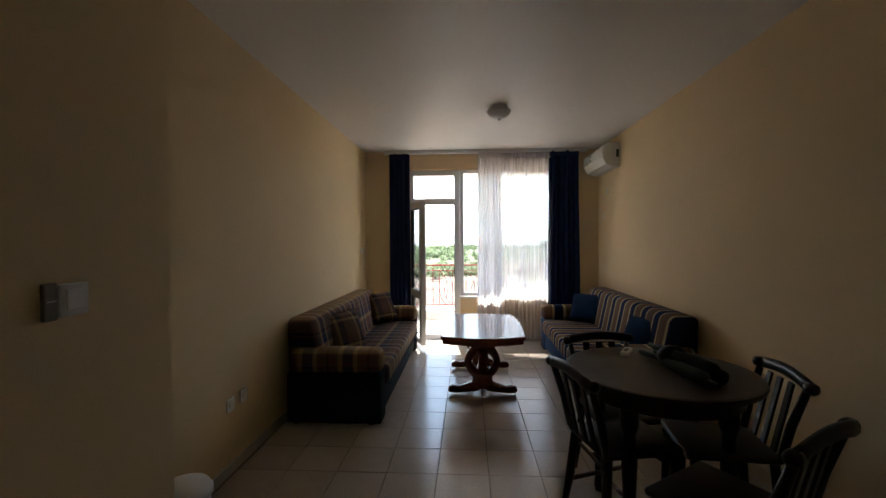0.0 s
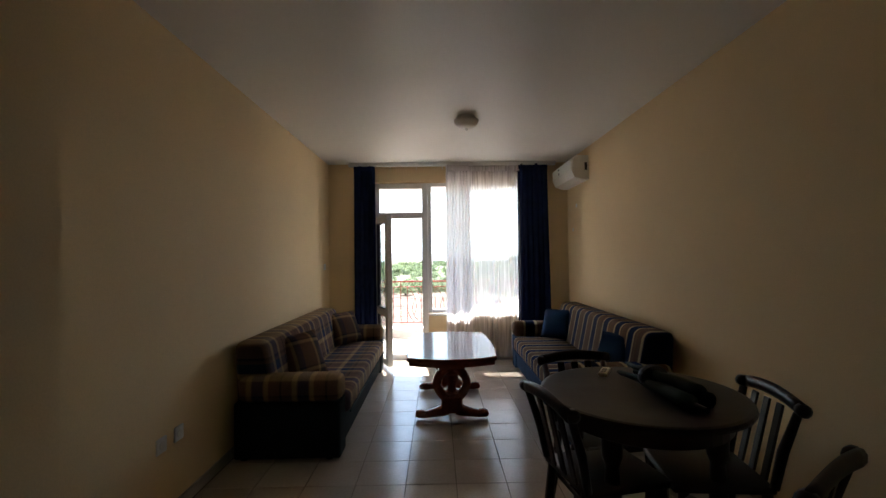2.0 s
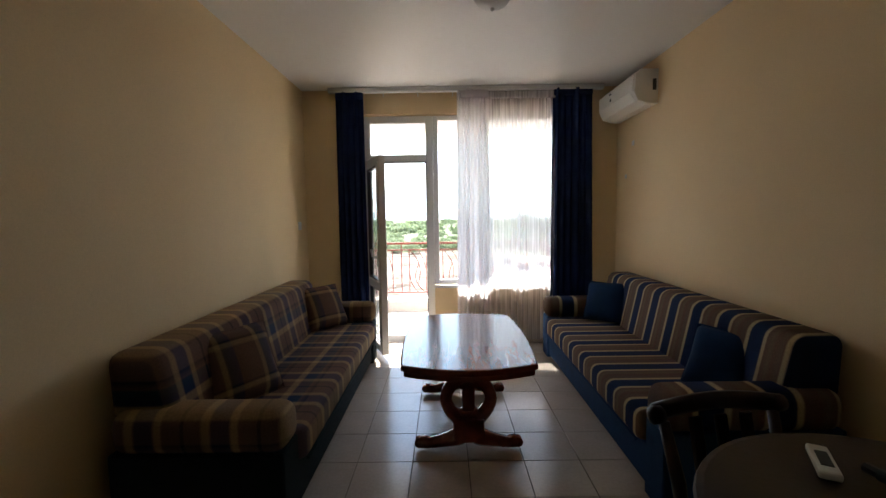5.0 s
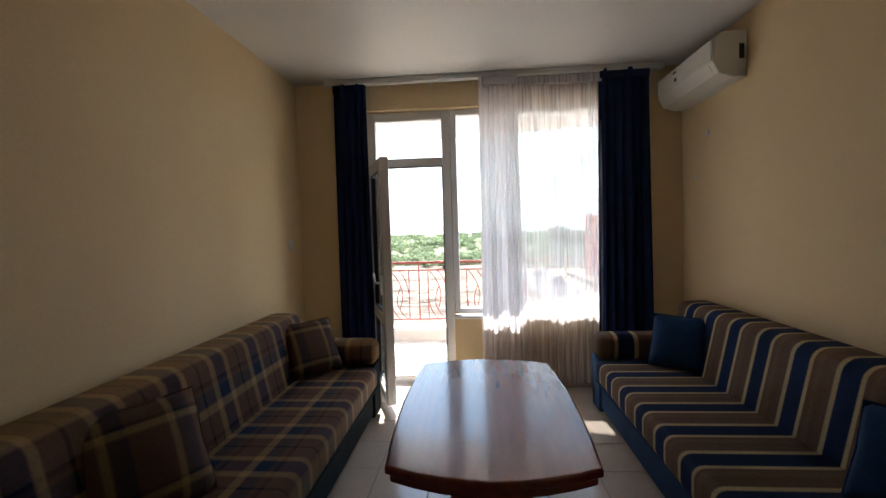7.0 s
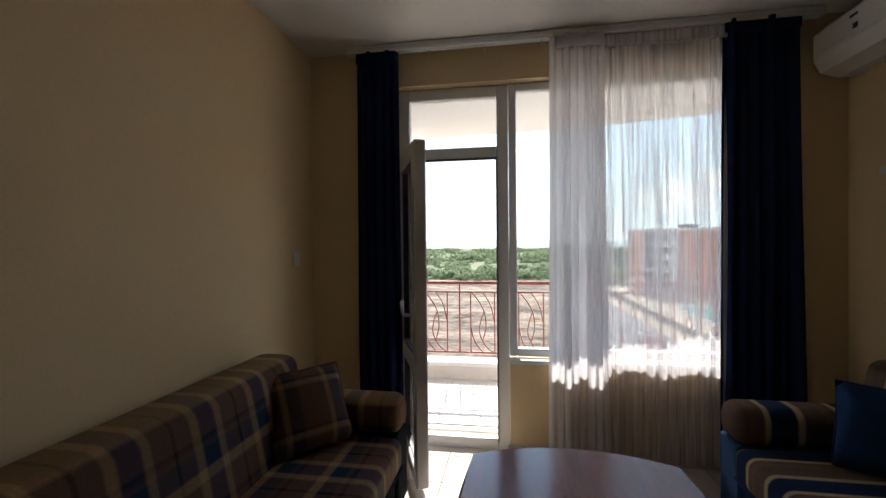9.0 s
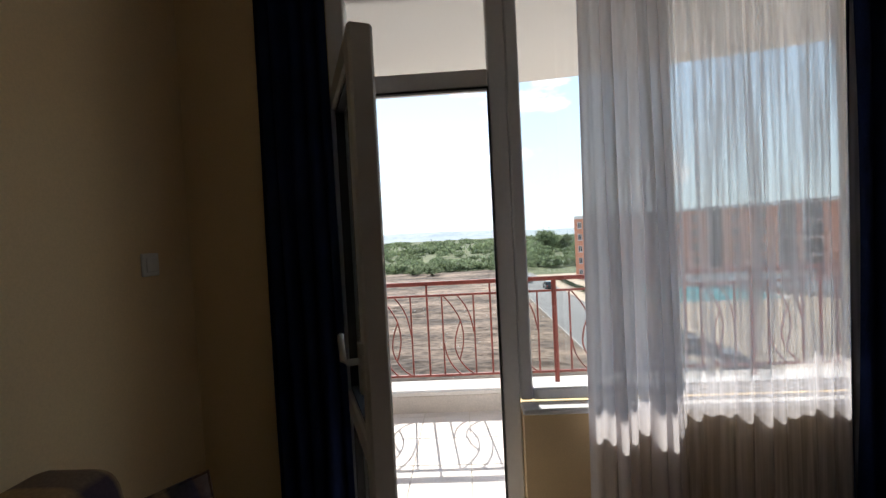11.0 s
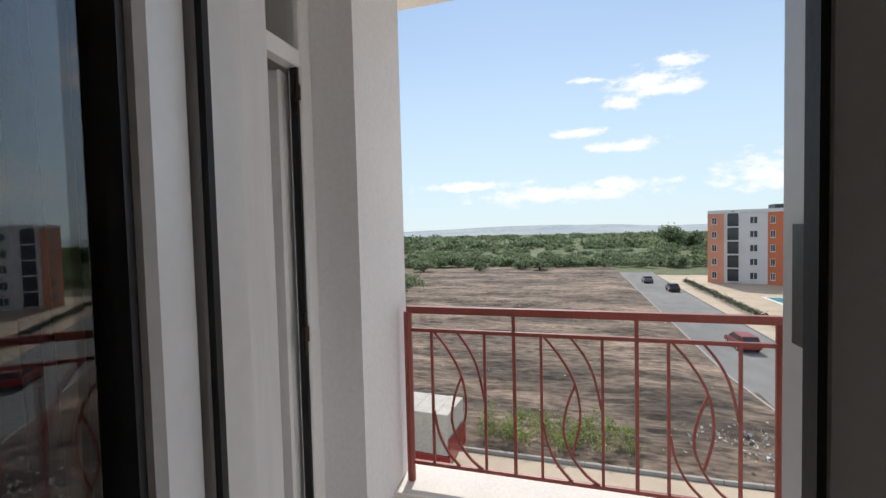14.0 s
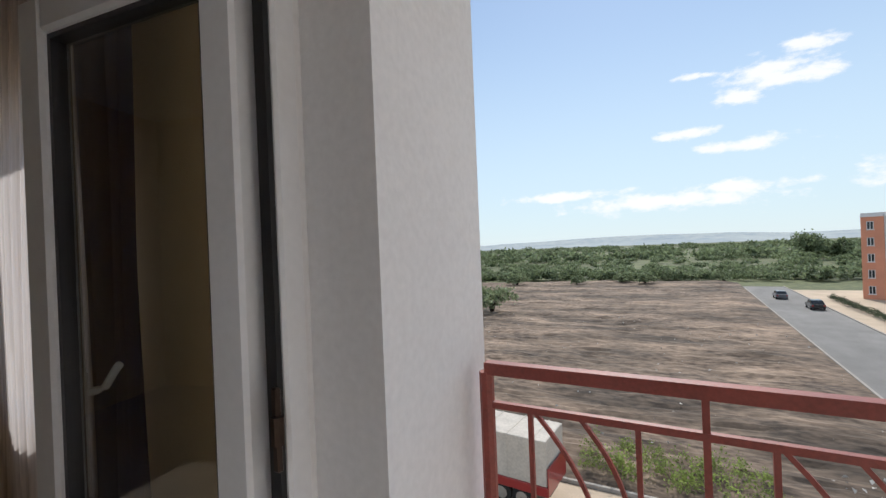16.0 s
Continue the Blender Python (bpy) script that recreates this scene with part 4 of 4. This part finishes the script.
for k, ((xa, ya), (xb, yb)) in enumerate(zip(line, line[1:])):
    L = math.hypot(xb - xa, yb - ya)
    part("kerb_stone", B(0.01, -0.09, -0.14, L - 0.01, 0.09, 0.06, bevel=0.015), KERB, kerb).matrix_basis = pose(xa, ya, G, 0, 0, math.degrees(math.atan2(yb - ya, xb - xa)))
structure("road_kerb", B(18.6, -40, G - 0.24, 18.75, 128, G + 0.03), KERB, "concrete kerb along the walkway")
structure("pool", B(28.6, 69, G + 0.021, 47, 85, G + 0.04), POOL, "turquoise swimming pool water")
bm = bmesh.new()
for a in ((28.0, 68.4, 28.59, 85.6), (47.01, 68.4, 47.6, 85.6), (28.59, 68.4, 47.01, 68.99), (28.59, 85.01, 47.01, 85.6)):
    box(bm, a[0], a[1], G + 0.02, a[2], a[3], G + 0.10, 0.02)
structure("pool_edge", bm, BWHITE, "white pool edging")


def leaf_cloud(blobs, per, leaf, seed):
    """Many small leaf quads scattered over clumps: rows of (x, y, z, rx, ry, rz)."""
    rng = np.random.default_rng(seed)
    V, F = [], []
    for (x, y, z, rx, ry, rz) in blobs:
        n = per
        d = rng.normal(size=(n, 3))
        d /= np.linalg.norm(d, axis=1)[:, None]
        d[:, 2] = np.abs(d[:, 2]) * 1.0 - 0.25 * rng.random(n)
        lob = 0.75 + 0.4 * np.sin(d[:, 0] * 4 + x) * np.sin(d[:, 1] * 4 + y) + 0.15 * rng.random(n)
        c = np.array([x, y, z]) + d * np.array([rx, ry, rz]) * (lob * (0.7 + 0.35 * rng.random(n)))[:, None]
        a = rng.normal(size=(n, 3))
        a /= np.linalg.norm(a, axis=1)[:, None]
        b = np.cross(a, rng.normal(size=(n, 3)))
        b /= np.linalg.norm(b, axis=1)[:, None]
        s = leaf * (0.6 + 0.8 * rng.random(n))[:, None] * (rx ** 0.5)
        base = len(V) * 4
        q = np.stack([c - a * s, c - b * s * 0.6, c + a * s, c + b * s * 0.6], axis=1).reshape(-1, 3)
        V.append(q)
        F.append(n)
    V = np.concatenate(V)
    n = len(V) // 4
    me = bpy.data.meshes.new("leaves")
    me.from_pydata(V.tolist(), [], np.arange(4 * n).reshape(n, 4).tolist())
    return me


rnd = random.Random(7)
blobs, far = [], []
for k in range(560):
    y = 127 + 150 * rnd.random() ** 1.7
    x = rnd.uniform(-0.95, 0.62) * y + 5
    if y < 131 + 13 * math.sin(max(0, min(1.57, (x + 75) / 60))) - (0 if x < 20 else 6):
        y += 16
    r = rnd.uniform(1.2, 3.4) * (1 + (rnd.random() > 0.9) * 0.5)
    if 22 < x < 85 and y < 125:
        continue
    blobs.append((x, y, G + 0.3 * r, r * rnd.uniform(1.0, 1.7), r, r * rnd.uniform(0.7, 1.05)))
for k in range(520):
    y = 270 + 560 * rnd.random() ** 1.3
    x = rnd.uniform(-0.95, 0.75) * y
    r = rnd.uniform(3.5, 6.5) * (1 + (rnd.random() > 0.93) * 0.6)
    far.append((x, y, G + 0.2 * r, r * rnd.uniform(1.2, 3.0), r, r * rnd.uniform(0.6, 1.0)))
me = leaf_cloud(blobs, 300, 0.20, 3)
me.materials.append(LEAF)
tagged(new("shrubs", me), "dense grey-green shrubs beyond the bare field", "shrub", kind="stuff")
me = leaf_cloud(far, 200, 0.34, 4)
me.materials.append(LEAF)
tagged(new("far_woods", me), "far belt of low green woodland", "woods", kind="stuff")


def shrub(x, y, r, h, label, name="bush", cat="bush", material=LEAF, n=1, per=420, leaf=0.12):
    s = thing(name, pose(x, y, G), label, cat)
    q = random.Random(int(x * 7 + y))
    bl = [(q.uniform(-0.5, 0.5) * r, q.uniform(-0.5, 0.5) * r, h * q.uniform(0.2, 0.5), r * q.uniform(0.45, 0.7), r * q.uniform(0.45, 0.7), h * q.uniform(0.34, 0.5)) for _ in range(6)]
    me = leaf_cloud(bl, per, leaf, int(x + 3 * y) % 999)
    me.materials.append(material)
    new("crown", me).parent = s
    bm = bmesh.new()
    for k in range(5):
        a = k * 1.26
        tube(bm, [(0, 0, 0), (0.12 * r * math.cos(a), 0.12 * r * math.sin(a), h * 0.3), (0.4 * r * math.cos(a), 0.4 * r * math.sin(a), h * 0.62)], [0.05 * r, 0.035 * r, 0.012 * r], 6)
    part("trunk", bm, DKWOOD, s)
    return s


shrub(-30.5, 76, 5.2, 5.6, "single dark green bush at the field's edge")
shrub(49, 258, 9, 17, "tall rounded tree standing above the scrub", "tree", "tree", per=500, leaf=0.25)
shrub(60, 262, 7, 11, "lower broad tree beside the tall one", "tree", "tree", per=400, leaf=0.25)
for x, y, r in ((-10, 131, 3.4), (-16, 134, 3.0), (-43, 124, 3.6), (8, 139, 2.6), (-27, 128, 2.8)):
    shrub(x, y, r, r * 1.15, "rounded grey-green willow bush at the field's edge")
wb = []
for k in range(60):
    wb.append((rnd.uniform(-5.8, 2.5), rnd.uniform(28.0, 31.4), G + 0.35, rnd.uniform(0.3, 0.7), 0.4, rnd.uniform(0.5, 1.3)))
me = leaf_cloud(wb, 90, 0.085, 5)
me.materials.append(WEED)
tagged(new("weeds", me), "bright green weeds along the kerb", "weeds", kind="stuff")
hb = [(21.3 + rnd.uniform(-0.2, 0.2), 36 + 0.9 * k, G + 0.45, 0.65, 0.7, 0.8) for k in range(76)]
me = leaf_cloud(hb, 150, 0.10, 6)
me.materials.append(HEDGE)
tagged(new("hedge", me), "low clipped green hedge beside the walkway", "hedge", kind="stuff")
# rubble near the corner and about the field
me = bpy.data.meshes.new("rubble")
V, F = [], []
for k in range(420):
    if k < 180:
        x, y = rnd.gauss(8.6, 1.2), rnd.gauss(31.0, 1.2)
    else:
        x, y = rnd.uniform(-30, 10), rnd.uniform(29, 75)
    s = rnd.uniform(0.04, 0.16)
    c = Vector((x, y, G + 0.30))
    b0 = len(V)
    V += [tuple(c + Vector((rnd.uniform(-1, 1), rnd.uniform(-1, 1), rnd.uniform(-0.6, 1))) * s) for _ in range(4)]
    F += [(b0, b0 + 1, b0 + 2), (b0, b0 + 1, b0 + 3), (b0, b0 + 2, b0 + 3), (b0 + 1, b0 + 2, b0 + 3)]
me.from_pydata(V, [], F)
me.materials.append(LITTER)
tagged(new("rubble", me), "pale stones and litter strewn on the bare earth", "rubble", kind="stuff")
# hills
for name, dist, hmax, ph, label in (("hill", 1500, 15, 0.4, "low far ridge of hills in a haze-paled colour"), ("hill", 2300, 52, 1.9, "far ridge on the horizon in a painted haze blue")):
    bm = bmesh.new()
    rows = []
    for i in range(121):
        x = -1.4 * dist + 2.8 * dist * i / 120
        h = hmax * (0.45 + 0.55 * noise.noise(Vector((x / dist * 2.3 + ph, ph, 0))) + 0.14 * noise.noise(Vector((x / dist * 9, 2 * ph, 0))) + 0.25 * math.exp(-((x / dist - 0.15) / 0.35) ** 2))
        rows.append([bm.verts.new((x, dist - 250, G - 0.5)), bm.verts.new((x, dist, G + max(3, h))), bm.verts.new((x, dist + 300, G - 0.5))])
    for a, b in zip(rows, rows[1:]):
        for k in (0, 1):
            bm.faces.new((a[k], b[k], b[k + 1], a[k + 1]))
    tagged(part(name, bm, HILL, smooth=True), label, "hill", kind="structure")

# ---- apartment house across the pool ----
apt = thing("apartment_building", pose(0, 0, G), "five-storey orange and white holiday apartment block", "building")
TOP, ST = 14.4, 2.75
foot = [(26, 106), (28.5, 104.4), (35.5, 103.1), (41, 98), (66, 56), (82, 66), (54, 116), (31, 117)]
part("wall", prism(foot, -0.3, TOP), BWHITE, apt)
part("roof", prism([(26 + (x - 26) * 1.0 + (0.0), y) for x, y in foot], TOP + 0.001, TOP + 0.35), BWHITE, apt, "flat roof with a white edge")
part("stair_head", B(37, 104, TOP + 0.35, 40, 107, TOP + 1.2), DARK, apt)


def facade(p0, p1, material, cols, ground=0.0):
    """A coloured skin with windows or loggias; cols: (place along, width, kind)."""
    (xa, ya), (xb, yb) = p0, p1
    L, ang = math.hypot(xb - xa, yb - ya), math.degrees(math.atan2(yb - ya, xb - xa))
    m = pose(xa, ya, 0, 0, 0, ang)
    part("facade", put(B(0.02, -0.10, ground, L - 0.02, -0.001, TOP - 0.35), m), material, apt)
    part("cornice", put(B(0, -0.25, TOP - 0.348, L, -0.002, TOP - 0.05, bevel=0.03), m), BWHITE, apt)
    for u, w, kind in cols:
        for s in range(5):
            z = 0.55 + ST * s
            if z < ground:
                continue
            if kind == "w":
                bm = bmesh.new()
                for a in ((u, z + 0.35, u + 0.08, z + 1.75), (u + w - 0.08, z + 0.35, u + w, z + 1.75), (u, z + 0.35, u + w, z + 0.43), (u, z + 1.67, u + w, z + 1.75), (u + w / 2 - 0.04, z + 0.35, u + w / 2 + 0.04, z + 1.75)):
                    box(bm, a[0], -0.18, a[1], a[2], -0.101, a[3])
                wd = part("window", put(bm, m), BWHITE, apt)
                part("pane", put(B(u + 0.05, -0.13, z + 0.4, u + w - 0.05, -0.102, z + 1.7), m), WIN_AND_SHADE, wd)
                part("sill", put(B(u - 0.08, -0.26, z + 0.25, u + w + 0.08, -0.101, z + 0.345), m), BWHITE, wd)
            else:
                # flat dark sheet painted as the shade inside the recess, arched at the top
                lg = part("loggia", put(B(u, -0.12, z - 0.1, u + w, -0.101, z + (2.35 if s < 4 else 2.0)), m), WIN_AND_SHADE, apt, "loggia opening as a dark sheet of painted shade")
                if s == 4:
                    fan = [(u + w / 2 + w / 2 * math.cos(math.pi * k / 10), w / 2 * math.sin(math.pi * k / 10)) for k in range(11)]
                    q = prism(fan, 0.101, 0.12)
                    part("arch", put(put(q, Matrix(((1, 0, 0, 0), (0, 0, -1, 0), (0, 1, 0, z + 1.99), (0, 0, 0, 1)))), m), WIN_AND_SHADE, lg)
                part("slab", put(B(u - 0.1, -0.75, z - 0.25, u + w + 0.1, -0.121, z - 0.08), m), BWHITE, lg)
                bm = bmesh.new()
                box(bm, u - 0.05, -0.74, z + 0.80, u + w + 0.05, -0.70, z + 0.86)
                for k in range(int(w / 0.22) + 1):
                    box(bm, u + k * 0.22, -0.735, z - 0.08, u + k * 0.22 + 0.04, -0.705, z + 0.80)
                part("railing", put(bm, m), DARK, lg)
                part("column", put(B(u - 0.22, -0.55, z - 0.08, u - 0.02, -0.121, z + 2.4), m), BWHITE, lg)


facade(foot[0], foot[1], PEACH, [(0.8, 0.9, "w")])
facade(foot[1], foot[2], BWHITE, [(0.5, 1.9, "l"), (4.2, 1.3, "w")])
facade(foot[2], foot[3], ORANGE, [(0.5, 0.8, "w"), (3.6, 1.3, "w"), (6.0, 0.9, "w")])
facade(foot[3], foot[4], PEACH, [(0.8, 1.9, "l"), (4.2, 1.3, "w"), (8.2, 1.3, "w"), (11.6, 2.2, "l"), (15.6, 1.3, "w"), (19.6, 1.3, "w"), (23.2, 2.2, "l"), (26.6, 2.2, "l"), (31, 1.3, "w"), (35, 1.3, "w"), (38.6, 2.2, "l"), (43, 1.3, "w")], 2.6)
for k in range(9):
    u = (k + 0.5) / 9
    part("arcade_column", B(-0.35, -0.9, 0, 0.35, -0.2, 2.6, bevel=0.03), BWHITE, apt).matrix_basis = pose(41 + 25 * u, 98 - 42 * u, 0, 0, 0, -59)


# ---- vehicles ----
def car(x, y, turn, paint, label, van=False):
    c = thing("car", pose(x, y, G - 0.10, 0, 0, turn), label, "car", "cars parked on the road")
    Lh, W = (2.1, 0.86)
    prof = [(-Lh, 0.35), (-Lh, 0.85), (-Lh + 0.15, 0.95), (-1.55 if van else -1.3, 1.0), (Lh * 0.52, 0.95), (Lh - 0.15, 0.78), (Lh, 0.6), (Lh, 0.32)]
    bm = bmesh.new()
    f = bm.faces.new([bm.verts.new((a, -W, b)) for a, b in prof])
    r = bmesh.ops.extrude_face_region(bm, geom=[f])
    bmesh.ops.translate(bm, verts=[v for v in r["geom"] if isinstance(v, bmesh.types.BMVert)], vec=(0, 2 * W, 0))
    bmesh.ops.recalc_face_normals(bm, faces=bm.faces)
    bmesh.ops.bevel(bm, geom=bm.edges[:], offset=0.06, segments=2, affect="EDGES")
    part("body", bm, paint, c, smooth=False)
    cab = [(-1.95 if van else -1.75, 0.95), (-1.75 if van else -1.2, 1.46), (0.35, 1.48), (1.15, 0.95)]
    for nm, w, ins, mt in (("cabin", W - 0.06, 0.12, paint), ("glazing", W - 0.052, 0.12, WIN_AND_SHADE)):
        bm = bmesh.new()
        if nm == "cabin":
            lo = [bm.verts.new((a, s * w, b)) for s in (-1, 1) for a, b in cab]
            for v in lo:
                if v.co.z > 1.2:
                    v.co.y *= 0.86
            n = 4
            bm.faces.new(lo[:n]), bm.faces.new(lo[n:][::-1])
            for k in range(n):
                bm.faces.new((lo[k], lo[(k + 1) % n], lo[n + (k + 1) % n], lo[n + k]))
            bmesh.ops.recalc_face_normals(bm, faces=bm.faces)
            bmesh.ops.bevel(bm, geom=bm.edges[:], offset=0.05, segments=2, affect="EDGES")
        else:
            for s in (-1, 1):
                pts = [(a * 0.9 - 0.02, s * (w if b < 1.2 else w * 0.885), b + (0.06 if b < 1.2 else -0.07)) for a, b in cab]
                bm.faces.new([bm.verts.new(q) for q in pts])
            for (a0, b0), (a1, b1), o in ((cab[0], cab[1], -0.012), (cab[3], cab[2], 0.012)):
                q = [(a0 + (a1 - a0) * t + o, s * (w * (1 - 0.11 * t) - 0.14), b0 + (b1 - b0) * t + 0.012) for t, s in ((0.12, -1), (0.12, 1), (0.88, 1), (0.88, -1))]
                bm.faces.new([bm.verts.new(v) for v in q])
        part(nm, bm, mt, c)
    for px in (-1.3, 1.3):
        for s in (-1, 1):
            wh = part("wheel", put(lathe([(0.22, -0.1), (0.31, -0.09), (0.32, 0), (0.31, 0.09), (0.22, 0.1)], 20), pose(px, s * (W - 0.06), 0.32, 90)), TYRE, c)
            part("rim", put(lathe([(0.20, -0.105), (0.05, -0.11), (0.05, 0.11), (0.20, 0.105)], 14), pose(px, s * (W - 0.06), 0.32, 90)), METAL, wh)
    for s in (-1, 1):
        part("headlight", B(Lh - 0.06, s * 0.62 - 0.16, 0.58, Lh + 0.015, s * 0.62 + 0.16, 0.70, bevel=0.02), LAMPG, c)
        part("tail_light", B(-Lh - 0.015, s * 0.68 - 0.12, 0.62, -Lh + 0.05, s * 0.68 + 0.12, 0.84, bevel=0.02), LRED, c)
    return c


car(14.9, 52.7, 92, LRED, "dark red estate car parked by the walkway", True)
car(16.8, 92.5, 90, BLACKP, "black car parked far along the road")
car(14.5, 105.5, 90, GREYP, "grey car at the far end of the road")
car(20.2, 45.0, 78, BLACKP, "black estate car parked beside the hedge", True)
car(20.6, 39.4, 74, GREYP, "dark grey car parked in the bay")
car(22.8, 33.5, 74, BLACKP, "black car parked at the bay's near end")

lo = thing("lorry", pose(-6.0, 25.4, G - 0.11, 0, 0, 176), "parked lorry with a grey tarpaulin box and red bed", "lorry")
bm = B(0.0, -1.15, 1.28, 6.2, 1.15, 3.25, bevel=0.05, seg=2)
part("cover", bm, TARP, lo, "faded grey tarpaulin box")
part("bed", B(-0.05, -1.2, 0.88, 6.25, 1.2, 1.279, bevel=0.02), LRED, lo, "red side boards")
part("tailgate", B(-0.09, -1.18, 0.9, -0.051, 1.18, 2.1, bevel=0.01), LRED, lo)
part("chassis", B(0.1, -0.5, 0.55, 8.2, 0.5, 0.879), DARK, lo)
part("cab", B(6.5, -1.15, 0.7, 8.3, 1.15, 2.7, bevel=0.12, seg=2), LRED, lo)
part("windscreen", B(8.29, -1.0, 1.7, 8.32, 1.0, 2.45), WIN_AND_SHADE, lo)
for k in range(5):
    part("rib", B(0.6 + 1.2 * k, -1.17, 1.29, 0.66 + 1.2 * k, 1.17, 3.27, bevel=0.01), TARP, lo)
for px in (1.2, 2.2, 7.2):
    for s in (-1, 1):
        wh = part("wheel", put(lathe([(0.3, -0.13), (0.48, -0.12), (0.5, 0), (0.48, 0.12), (0.3, 0.13)], 20), pose(px, s * 0.98, 0.5, 90)), TYRE, lo)
        part("rim", put(lathe([(0.28, -0.135), (0.1, -0.15), (0.1, 0.15), (0.28, 0.135)], 14), pose(px, s * 0.98, 0.5, 90)), METAL, wh)

# ---- tiles ----
def tiles(parent, material, x0, y0, x1, y1, size, z, keep=lambda x, y: True, gap=0.004, th=0.008):
    shapes = {}
    nx, ny = math.ceil((x1 - x0) / size), math.ceil((y1 - y0) / size)
    for i in range(nx):
        for j in range(ny):
            a, b = x0 + i * size, y0 + j * size
            w, d = min(size, x1 - a), min(size, y1 - b)
            if w < 0.03 or d < 0.03 or not keep(a + w / 2, b + d / 2):
                continue
            key = (round(w, 3), round(d, 3))
            if key not in shapes:
                q = bmesh.new()
                box(q, gap / 2, gap / 2, -th, w - gap / 2, d - gap / 2, 0, 0.0015)
                me_ = bpy.data.meshes.new("tile")
                q.to_mesh(me_)
                q.free()
                me_.materials.append(material)
                shapes[key] = me_
            o = new("tile", shapes[key])
            o.location = (a, b, z)
            o.parent = parent


tiles(floor, TILE, -1.42, -4.244, 1.80, 5.98, 0.308, 0.002, lambda x, y: not (x < -1.0 and y < 1.38))
tiles(balc, BTILE, -1.29, 6.275, 4.0, 7.6, 0.32, 0.06, lambda x, y: y < front(x) + 0.02, 0.005)
